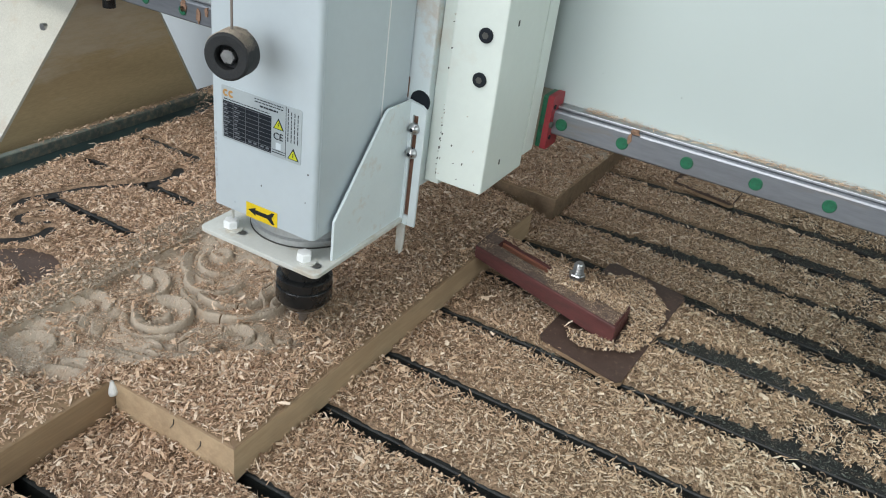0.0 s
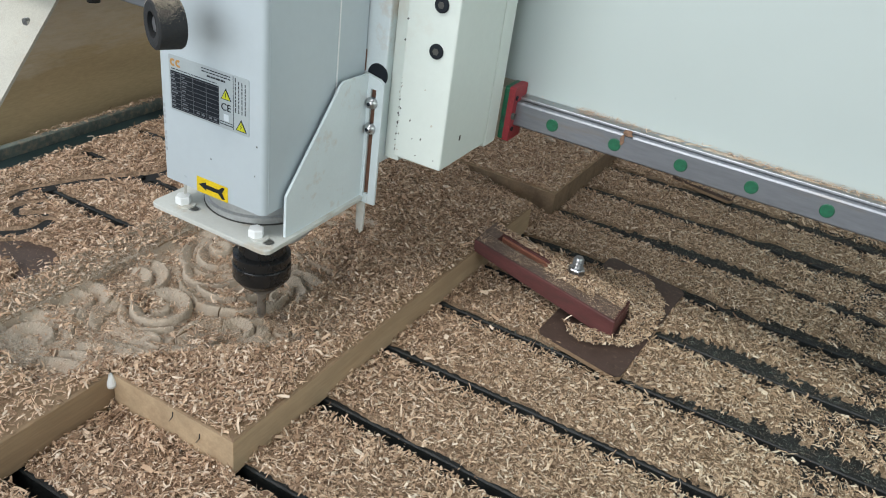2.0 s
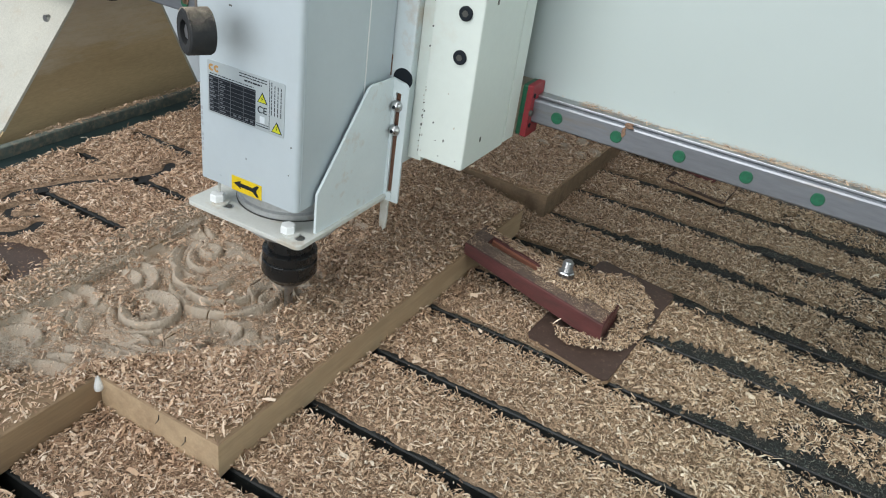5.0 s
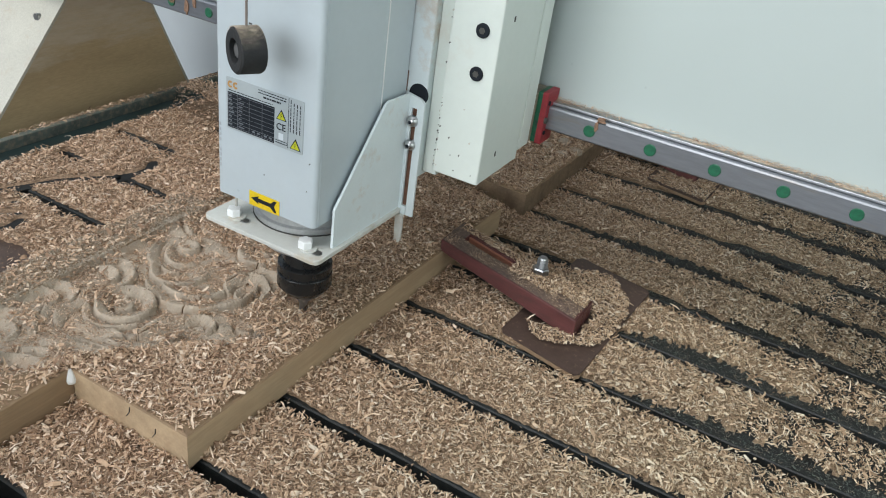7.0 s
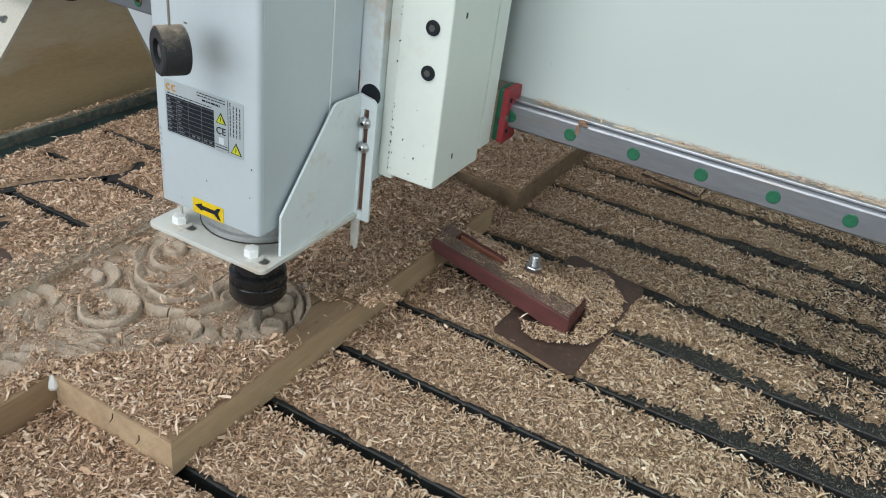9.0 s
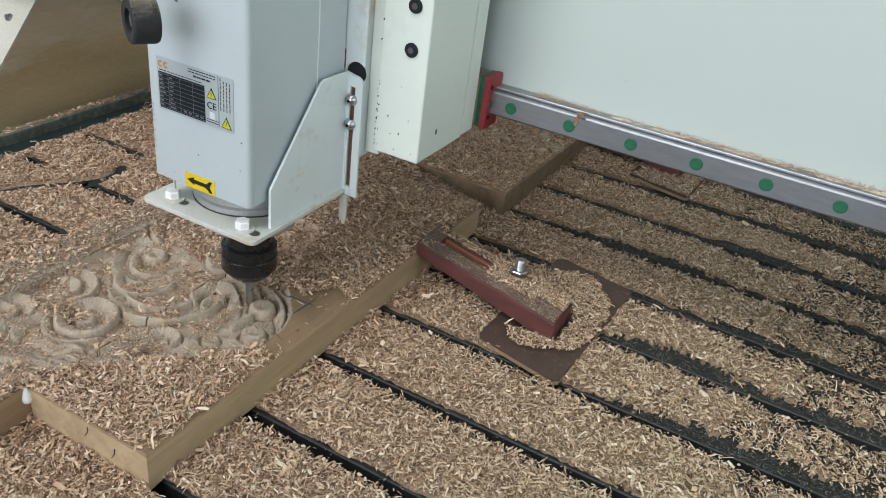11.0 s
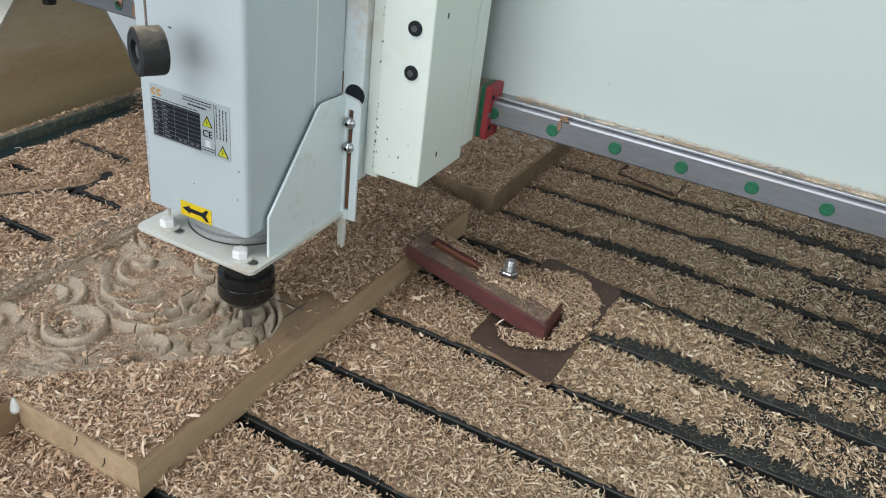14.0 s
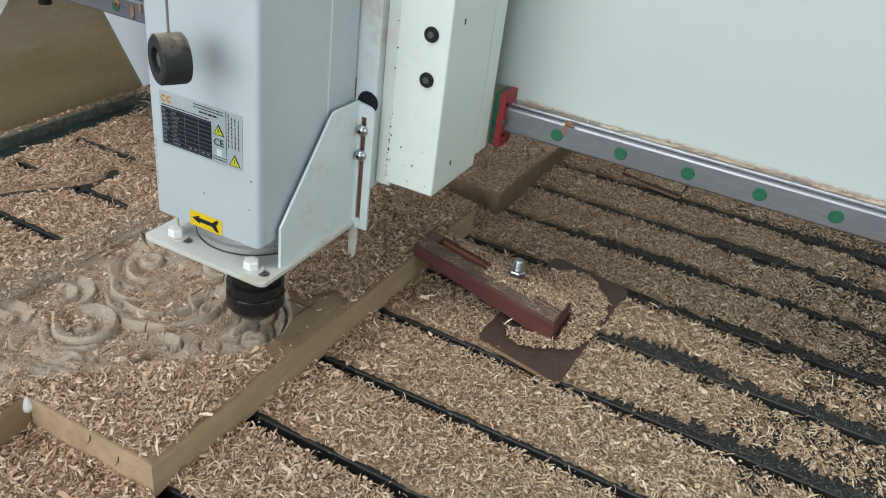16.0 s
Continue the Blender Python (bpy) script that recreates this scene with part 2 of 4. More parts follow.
def lathe(profile, centre, axis="z", n=40, bm=None):
    """A turned body: profile is radius and height pairs along the axis through centre."""
    bm2 = bmesh.new()
    rings = []
    for r, h in profile:
        ring = []
        for i in range(n):
            a = 2 * math.pi * i / n
            c, s = max(r, 1e-5) * math.cos(a), max(r, 1e-5) * math.sin(a)
            ring.append(bm2.verts.new(Vector(centre) + Vector({"z": (c, s, h), "y": (c, h, s), "x": (h, c, s)}[axis])))
        rings.append(ring)
    for p, q in zip(rings, rings[1:]):
        for i in range(n):
            bm2.faces.new((p[i], p[(i + 1) % n], q[(i + 1) % n], q[i]))
    bm2.faces.new(rings[0]), bm2.faces.new(rings[-1])
    bmesh.ops.recalc_face_normals(bm2, faces=bm2.faces)
    return merge(bm, bm2)


def sheet(points, nu, nv, material, name, parent=None, label="", second=None, where=None):
    """A grid of nu by nv points (numpy, nv x nu x 3) as one mesh."""
    base = np.array(BASE[parent.name] if parent else (0, 0, 0))
    me = bpy.data.meshes.new(name)
    idx = np.arange(nu * nv).reshape(nv, nu)
    quads = np.stack([idx[:-1, :-1], idx[:-1, 1:], idx[1:, 1:], idx[1:, :-1]], -1).reshape(-1, 4)
    raw_mesh(me, (points.reshape(-1, 3) - base).astype(np.float32), quads)
    me.materials.append(material)
    if second:
        me.materials.append(second)
        me.polygons.foreach_set("material_index", where[:-1, :-1].ravel().astype(np.int32))
    ob = new(name, me)
    ob.parent = parent
    BASE[ob.name] = Vector(base)
    return tagged(ob, label)


def raw_mesh(me, verts, quads):
    me.vertices.add(len(verts))
    me.vertices.foreach_set("co", verts.ravel())
    me.loops.add(quads.size)
    me.loops.foreach_set("vertex_index", quads.ravel().astype(np.int32))
    me.polygons.add(len(quads))
    me.polygons.foreach_set("loop_start", np.arange(0, quads.size, 4, dtype=np.int32))
    me.polygons.foreach_set("loop_total", np.full(len(quads), 4, dtype=np.int32))
    me.polygons.foreach_set("use_smooth", np.ones(len(quads), dtype=bool))
    me.update(calc_edges=True)


def wave(x, y, s, seed):
    """Smooth pseudo-random field between about -1 and 1."""
    r = np.random.RandomState(seed)
    out = 0
    for k in range(7):
        a, p, g = r.uniform(0, 2 * np.pi), r.uniform(0, 2 * np.pi), s * r.uniform(0.6, 1.9)
        out = out + np.sin((x * np.cos(a) + y * np.sin(a)) * g + p)
    return out / 3.2


# ---- unseen room added round the machine to shape the light ----
def workshop():
    tagged(part("floor", box(-3.4, 3.4, -3.7, 3.2, -0.95, -0.85), M_CONCRETE), "worn grey concrete workshop floor", "floor", kind="structure")
    # ceiling and walls are assumed; their gaps sit where the lamps shine in
    c = box(-3.4, -2.2, -3.7, 3.2, 3.0, 3.1)
    c = box(1.0, 3.4, -3.7, 3.2, 3.0, 3.1, bm=c)
    c = box(-2.2, 1.0, -3.7, -2.3, 3.0, 3.1, bm=c)
    c = box(-2.2, 1.0, 0.3, 3.2, 3.0, 3.1, bm=c)
    tagged(part("ceiling", c, M_WALL), "added unseen pale ceiling with a gap for the top lamp", "ceiling", kind="structure")
    tagged(part("wall_back", box(-3.4, 3.4, 3.0, 3.2, -0.85, 3.0), M_WALL), "added unseen pale wall", "wall", kind="structure")
    w = box(3.2, 3.4, -3.5, -2.5, -0.85, 3.0)
    w = box(3.2, 3.4, 0.5, 3.0, -0.85, 3.0, bm=w)
    w = box(3.2, 3.4, -2.5, 0.5, 2.35, 3.0, bm=w)
    w = box(3.2, 3.4, -2.5, 0.5, -0.85, 0.05, bm=w)
    tagged(part("wall_right", w, M_WALL), "added unseen pale wall with a gap for the right lamp", "wall", kind="structure")
    w = box(-3.4, -3.2, -3.5, -2.8, -0.85, 3.0)
    w = box(-3.4, -3.2, 0.5, 3.0, -0.85, 3.0, bm=w)
    w = box(-3.4, -3.2, -2.8, 0.5, 2.4, 3.0, bm=w)
    tagged(part("wall_left", w, M_WALL), "added unseen pale wall with a gap for the left lamp", "wall", kind="structure")
    w = box(-3.4, -2.2, -3.7, -3.5, -0.85, 3.0)
    w = box(1.4, 3.4, -3.7, -3.5, -0.85, 3.0, bm=w)
    w = box(-2.2, 1.4, -3.7, -3.5, -0.85, 0.2, bm=w)
    w = box(-2.2, 1.4, -3.7, -3.5, 2.3, 3.0, bm=w)
    tagged(part("wall_front", w, M_WALL), "added unseen pale wall with a gap for the front lamp", "wall", kind="structure")
    tagged(part("ground", box(-40, 40, -40, 40, -1.1, -0.96), M_CONCRETE), "grey yard ground outside the workshop", "ground", kind="structure")


workshop()

# ---- the machine table ----
SLOT = 0.1          # spacing of the slots, which run along x at whole multiples of it in y
X_LEFT, X_RIGHT = -0.582, 1.3
HALF = 0.0062       # half a slot's width


# dark curved grooves, drawn as flat shade strips: their lines and half widths
GROOVES = (
    ([(-0.507, -0.136), (-0.512, -0.120), (-0.507, -0.106), (-0.498, -0.086), (-0.487, -0.056), (-0.468, -0.028), (-0.446, -0.003), (-0.436, 0.024), (-0.436, 0.044), (-0.446, 0.061)], 0.0068),
    ([(-0.474, -0.121), (-0.482, -0.137), (-0.483, -0.150), (-0.475, -0.160), (-0.465, -0.159), (-0.458, -0.149), (-0.449, -0.139)], 0.0044),
    ([(-0.500, -0.232), (-0.466, -0.212), (-0.448, -0.196), (-0.434, -0.181), (-0.428, -0.165), (-0.432, -0.148)], 0.0080),
    ([(-0.452, -0.004), (-0.437, 0.000), (-0.424, -0.004)], 0.0095),
)
HOLLOW = [(-0.475, -0.238), (-0.434, -0.204), (-0.418, -0.186), (-0.385, -0.180), (-0.358, -0.188), (-0.345, -0.206), (-0.340, -0.234), (-0.356, -0.243), (-0.384, -0.226), (-0.412, -0.227), (-0.450, -0.250)]


def machine_table():
    t = root("machine_table", (0.35, 0.3, -0.85), "dark slotted router table strewn with wood chips", "table")
    part("base", box(-0.70, 1.32, -0.72, 1.42, -0.85, -0.026), M_PIT, t, "dark steel table frame")
    part("edge_rail", box(-0.630, -0.619, -0.72, 1.42, -0.026, 0.005, 0.0015), M_LIP, t, "dusty green-black raised edge rail")
    part("edge_channel", box(-0.6185, -0.584, -0.72, 1.42, -0.026, -0.010, 0.001), M_GREEN, t, "dark green channel along the table edge")
    # near-black strips on the slats put the grooves' shade into colour
    for line, half in GROOVES:
        g = bmesh.new()
        for (ax, ay), (bx, by) in zip(line, line[1:]):
            dx, dy = bx - ax, by - ay
            q = half / math.hypot(dx, dy)
            g = prism([(ax - dy * q, ay + dx * q), (ax + dy * q, ay - dx * q), (bx + dy * q, by - dx * q), (bx - dy * q, by + dx * q)], "z", -0.0045, -0.0022, bm=g)
            g = lathe([(0.0, -0.0045), (half, -0.0045), (half, -0.0021), (0.0, -0.0021)], (bx, by, 0), n=16, bm=g)
        part("curved_groove", g, M_PIT, t, "flat near-black strip standing in for a shaded groove")
    # flat dark patch: the hollow's shade is put into its brown colour
    part("hollow", prism(HOLLOW, "z", -0.0028, -0.0019), M_PHENOL, t, "dark brown patch standing in for a shaded hollow")
    first = None
    for k in range(-7, 14):
        y0, y1 = k * SLOT + HALF, (k + 1) * SLOT - HALF
        if first is None:
            first = part("slat", box(X_LEFT, X_RIGHT, y0, y1, -0.026, -0.003, 0.0012, 1), M_SLAT, t)
            k0 = k
        else:
            ob = new("slat", first.data)
            ob.parent, ob.location = t, (0, (k - k0) * SLOT, 0)
    return t


machine_table()


def slot_open(x, k):
    """Whether a slot shows there: beside the panel most of them are choked with chips."""
    shown = x > -0.31
    for kk, a, b in ((-1, -0.505, -0.352), (-1, -0.552, -0.541), (0, -0.554, -0.510), (0, -0.440, -0.356), (0, -0.590, -0.566), (1, -0.557, -0.445), (1, -0.590, -0.570), (2, -0.47, -0.44), (-4, -0.2, -0.1)):
        shown = shown | ((k == kk) & (x > a) & (x < b))
    return shown


def slot_half(x, k, beyond):
    """Half the width that the chips leave free along a slot: wider further off, above all on the side beyond it."""
    wide = np.clip((k - 0.6) / 1.5, 0, 1) * np.clip((x + 0.02 - 0.10 * (k < 2)) / 0.26, 0, 1) * 0.0125
    ragged = 0.75 + 0.55 * wave(x, 0 * x + 0.37 * k, 28, 201) + 0.35 * wave(x, 0 * x + 0.61 * k, 110, 203)
    return 0.0084 + wide * (1.0 if beyond else 0.3) * np.clip(ragged, 0.0, 2.0)


def dark_trench(x, y):
    """How near a point lies to the shade strips drawn for the grooves (0 inside)."""
    d = np.full(np.shape(x), 9.0)
    for line, half in GROOVES:
        for (ax, ay), (bx, by) in zip(line, line[1:]):
            ux, uy = bx - ax, by - ay
            s = np.clip(((x - ax) * ux + (y - ay) * uy) / (ux * ux + uy * uy), 0, 1)
            d = np.minimum(d, np.hypot(x - ax - s * ux, y - ay - s * uy) - half - 0.0004)
    return d


def in_hollow(x, y):
    """Inside the patch drawn for the shaded hollow, with a ragged rim."""
    x, y = x + 0.004 * wave(x, y, 160, 65), y + 0.004 * wave(x, y, 160, 67)
    odd = np.zeros(np.shape(x), dtype=bool)
    for (ax, ay), (bx, by) in zip(HOLLOW, HOLLOW[1:] + HOLLOW[:1]):
        odd ^= ((ay > y) != (by > y)) & (x < (bx - ax) * (y - ay) / (by - ay + 1e-9) + ax)
    return odd


def bare(x, y):
    """Where the dark table lies bare between the chips: above 0."""
    patch = 1 - np.hypot((x - 0.30) / 0.075, (y - 0.117) / 0.017)
    patch2 = 1 - np.hypot((x - 0.40) / 0.14, (y - 0.012) / 0.014)
    patch3 = 1 - np.hypot((x - 0.20) / 0.10, (y - 0.308) / 0.018)
    patch4 = 1 - np.hypot((x - 0.50) / 0.13, (y - 0.110) / 0.014)
    return np.maximum.reduce([patch, patch2, patch3, patch4]) + 0.22 * wave(x, y, 190, 3) + 0.26 * wave(x, y, 620, 4)


def thin(x, y):
    """Where the chips lie so thinly that the dark table shows between them: above 0."""
    return (x - 0.385) * 4.0 + 0.30 * wave(x, y, 40, 5) + 0.35 * wave(x, y, 150, 9) + 0.3 * wave(x, y, 480, 10)


def chip_beds():
    """Loose chips lie in a bed on every slat, with ragged edges along the slots."""
    for k in range(-5, 12):
        nx, ny = 800, 30
        xs = np.linspace(X_LEFT + 0.011, 1.1, nx)
        lo = k * SLOT + slot_half(xs, k, True) + 0.0010 * wave(xs, 0 * xs + k, 90, 11 + k) + 0.0012 * wave(xs, 0 * xs, 420, 31 + k)
        hi = (k + 1) * SLOT - slot_half(xs, k + 1, False) + 0.0010 * wave(xs, 0 * xs + k, 80, 51 + k) + 0.0012 * wave(xs, 0 * xs, 400, 71 + k)
        lo = np.where(slot_open(xs, k), lo, k * SLOT - 0.0002)
        hi = np.where(slot_open(xs, k + 1), hi, (k + 1) * SLOT + 0.0002)
        v = np.linspace(0, 1, ny)[:, None]
        X = np.repeat(xs[None, :], ny, 0)
        Y = lo[None, :] + v * (hi - lo)[None, :]
        wall_lo = np.where(slot_open(xs, k), 0.0, 0.2)[None, :]
        wall_hi = np.where(slot_open(xs, k + 1), 0.0, 0.2)[None, :]
        shape = np.clip(np.minimum(v + wall_lo, 1 - v + wall_hi) * 7, 0, 1) ** 0.5
        Z = -0.0042 + shape * (0.0048 + 0.0012 * wave(X, Y, 160, 7) + 0.0008 * wave(X, Y, 520, 8))
        Z = np.where((bare(X, Y) > 0.0) | (thin(X, Y) > 0.0) | in_hollow(X, Y), -0.006, Z)
        Z = np.where(dark_trench(X, Y) < 0, -0.006, Z)
        ob = sheet(np.stack([X, Y, Z], -1), nx, ny, M_BED, "wood_chip_bed")
        tagged(ob, "pinkish-brown wood chips lying on the dark table", "wood chips", "chips on the table", "stuff")




def heap_height(x, y):
    """Chips banked up between the two glued blocks and filling the slot before the panel."""
    gap = np.clip(0.036 - (x + 0.150) * 0.22, 0.0, 0.033) * np.clip((y - 0.214) / 0.012, 0, 1) * np.clip((0.282 - y) / 0.01, 0, 1) * (x < 0.004)
    fill = 0.0015 * np.clip((-0.012 - x) / 0.006, 0, 1) * (np.abs(y + 0.300) < 0.013)
    return np.maximum(gap, fill)


def heaps():
    for x0, x1, y0, y1, nm in ((-0.1410, 0.012, 0.2165, 0.2790, "heap"), (-0.46, -0.013, -0.3125, -0.2875, "fill")):
        X, Y = np.meshgrid(np.linspace(x0, x1, 150), np.linspace(y0, y1, 40))
        Z = heap_height(X, Y) - 0.0008 + 0.0008 * wave(X, Y, 300, 6)
        ob = sheet(np.stack([X, Y, Z], -1), 150, 40, M_BED, "wood_chip_heap")
        tagged(ob, "bank of wood chips against the carved panel", "wood chips", "chips on the table", "stuff")


chip_beds()
heaps()

# ---- the workpiece ----
TOP = 0.0345        # height of the boards' faces over the table


def crest_edge(y):
    return -0.0135 + (y + 0.306) * 0.0314


def stroke(height, X, Y, cx, cy, r, a0, a1, w, top):
    """Lays one rounded leaf or band of the carving over what is there, with a sharp valley round it."""
    dx, dy = X - cx, Y - cy
    ang = (np.degrees(np.arctan2(dy, dx)) - a0) % 360
    span = min(a1 - a0, 360)
    taper = np.clip(np.minimum(ang, span - ang) / min(40, span / 3), 0, 1) * 0.55 + 0.45 if span < 360 else 1.0
    off = (np.hypot(dx, dy) - r) / (1.42 * w * taper)
    d = np.where(ang <= span, np.abs(off), 9.0)
    # each leaf rises outwards to a rounded crest, and falls steeply behind it
    body = 1.56 * top * (0.52 + 0.48 * np.clip(0.5 + 0.60 * off, 0, 1)) * np.sqrt(np.clip(1 - d ** 6, 0, 1))
    body = body + 0.00060 * np.sin(np.radians(ang) * r * 2100 + off * 2.0) * (r > 0.005)
    return np.where(d < 1.0, body, np.where(d < 1.12, np.minimum(height, 0.0035), np.where(d < 1.3, np.minimum(height, 0.0065), height)))


def carving(X, Y):
    """Height of the scroll carving against the boards' face."""
    rim = np.interp(Y, [-0.36, -0.314, -0.290, -0.269, -0.226, -0.1805, -0.153, -0.128, -0.101, -0.079, -0.060, 0.04],
                    [-0.178, -0.159, -0.151, -0.130, -0.092, -0.046, -0.031, -0.031, -0.040, -0.060, -0.082, -0.115]) + 0.0012 * wave(X, Y, 70, 77)
    inside = np.minimum.reduce([(X + 0.268 + 0.004 * wave(X, Y, 40, 71)) / 0.008, (rim - X) / 0.009,
                                (Y + 0.350 + 0.35 * (X + 0.2) + 0.006 * wave(X, Y, 50, 79)) / 0.008, (0.045 + 0.01 * wave(X, Y, 40, 72) - Y) / 0.008])
    inside = np.clip(inside, 0, 1)
    inside = np.sin(inside * np.pi / 2)
    h = 0.0065 + 0.0022 * wave(X, Y, 95, 91) + 0.0008 * wave(X, Y, 260, 92)
    wx, wy = X + 0.0008 * wave(X, Y, 80, 73), Y + 0.0008 * wave(X, Y, 80, 74)
    # the large outer leaves first, the curls that overlap them last: centre, radius, from and to angle, half width, height
    for args in ((-0.225, -0.040, 0.036, 20, 250, 0.0070, 0.0090), (-0.225, -0.040, 0.018, 0, 300, 0.0055, 0.0085), (-0.170, 0.000, 0.030, 40, 230, 0.0060, 0.0085),
                 (-0.1667, -0.0107, 0.0387, 40, 105, 0.0058, 0.0085), (-0.179, 0.0600, 0.0316, 240, 340, 0.0055, 0.0085), (-0.118, 0.0622, 0.1177, 258, 286, 0.0060, 0.0090),
                 (-0.150, -0.050, 0.026, 60, 300, 0.0060, 0.0090), (-0.150, -0.050, 0.0010, 0, 360, 0.0075, 0.0085),
                 (-0.1835, -0.2364, 0.0417, 138, 228, 0.0068, 0.0090), (-0.1835, -0.2364, 0.0560, 150, 215, 0.0055, 0.0080),
                 (-0.2459, -0.1927, 0.0274, 330, 486, 0.0050, 0.0090), (-0.2459, -0.1927, 0.0130, 300, 500, 0.0045, 0.0080),
                 (-0.252, -0.252, 0.024, 20, 200, 0.0055, 0.0085), (-0.252, -0.252, 0.010, 340, 560, 0.0042, 0.0080),
                 (-0.240, -0.310, 0.030, 40, 230, 0.0060, 0.0085), (-0.240, -0.310, 0.014, 0, 290, 0.0050, 0.0080),
                 (-0.3222, 0.1782, 0.4870, 286.0, 294.5, 0.0050, 0.0080), (-0.3222, 0.1782, 0.4732, 286.5, 294, 0.0050, 0.0088),
                 (-0.1429, -0.3775, 0.0982, 84, 124, 0.0065, 0.0085), (-0.1500, -0.3950, 0.0982, 80, 122, 0.0065, 0.0085), (-0.1590, -0.4120, 0.0982, 78, 120, 0.0065, 0.0085),
                 (-0.1581, -0.3263, 0.0741, 76, 120, 0.0068, 0.0090), (-0.1590, -0.2132, 0.0427, 272, 362, 0.0068, 0.0095), (-0.0962, -0.2276, 0.0431, 132, 196, 0.0085, 0.0098),
                 (-0.1692, -0.1272, 0.0560, 234, 384, 0.0062, 0.0102), (-0.1748, -0.1256, 0.0415, 248, 368, 0.0056, 0.0100), (-0.2084, -0.1050, 0.0400, 180, 300, 0.0048, 0.0085),
                 (-0.1952, -0.1328, 0.0267, 205, 375, 0.0055, 0.0095), (-0.2100, -0.1080, 0.0200, 150, 330, 0.0048, 0.0085), (-0.2213, -0.0978, 0.0010, 0, 360, 0.0085, 0.0090),
                 (-0.1873, -0.2125, 0.0325, 195, 335, 0.0042, 0.0085), (-0.1873, -0.2125, 0.0215, 0, 360, 0.0050, 0.0104), (-0.1868, -0.2140, 0.0010, 0, 360, 0.0062, 0.0085),
                 (-0.1123, -0.1946, 0.0104, 345, 575, 0.0040, 0.0095), (-0.1192, -0.1187, 0.0194, 350, 606, 0.0052, 0.0100), (-0.1103, -0.1297, 0.0093, 75, 275, 0.0038, 0.0095),
                 (-0.0955, -0.1283, 0.0560, 345, 442, 0.0034, 0.0080), (-0.1122, -0.1574, 0.0797, 26, 78, 0.0050, 0.0095), (-0.1230, -0.1334, 0.0471, 346, 464, 0.0062, 0.0102),
                 (-0.0735, -0.1055, 0.0010, 0, 360, 0.0088, 0.0102), (-0.0541, -0.1409, 0.0010, 0, 360, 0.0075, 0.0095), (-0.0800, -0.1680, 0.0010, 0, 360, 0.0060, 0.0060)):
        h = stroke(h, wx, wy, *args)
    tool = 0.00020 * np.sin((X + 0.45 * Y) * 1350)
    return -inside * (0.0168 - h - tool)


def board(name, x0, x1, y0, y1, step, parent, label, carve=True, side=None):
    """A thick board whose face is carved; x1 may follow the board's wavy edge."""
    ny, nx = max(3, int((y1 - y0) / step)), max(3, int((x1(0) - x0) / step))
    ys = np.linspace(y0, y1, ny)
    U = np.linspace(0, 1, nx)[None, :]
    right = np.array([x1(y) for y in ys])[:, None]
    X = x0 + U * (right - x0)
    Y = np.repeat(ys[:, None], nx, 1)
    Z = TOP + (carving(X, Y) if carve else 0.0003 * wave(X, Y, 90, 17))
    edge = np.minimum(np.minimum(X - x0, right - X), np.minimum(Y - y0, y1 - Y))
    Z = Z - np.where(edge < 0.0004, 0.0012, 0)
    rows = [np.stack([X, Y, Z], -1)]
    ob = sheet(rows[0], nx, ny, M_CARVE if carve else M_WOOD, "carved_face" if carve else "face", parent, "pale freshly carved wood with scrolls" if carve else "",
               M_FACE if carve else None, (carving(X, Y) > -0.0008) if carve else None)
    e = 0.002
    outline = [(x0 + e, y0 + e), (x1(y0) - e, y0 + e), (x1(y1) - e, y1 - e), (x0 + e, y1 - e)]
    part(name, prism(outline, "z", 0.0, TOP - 0.0225), M_WOOD, parent, label)
    rim = bmesh.new()
    loop = [(X[0, i], Y[0, i], Z[0, i]) for i in range(nx)] + [(X[j, -1], Y[j, -1], Z[j, -1]) for j in range(1, ny)]
    loop += [(X[-1, i], Y[-1, i], Z[-1, i]) for i in range(nx - 2, -1, -1)] + [(X[j, 0], Y[j, 0], Z[j, 0]) for j in range(ny - 2, 0, -1)]
    hi = [rim.verts.new(p) for p in loop]
    lo = [rim.verts.new((p[0], p[1], 0.0)) for p in loop]
    for i in range(len(loop)):
        j = (i + 1) % len(loop)
        rim.faces.new((lo[i], lo[j], hi[j], hi[i]))
    part("edge", rim, side or M_WOOD, parent, "", smooth=False)
    return ob


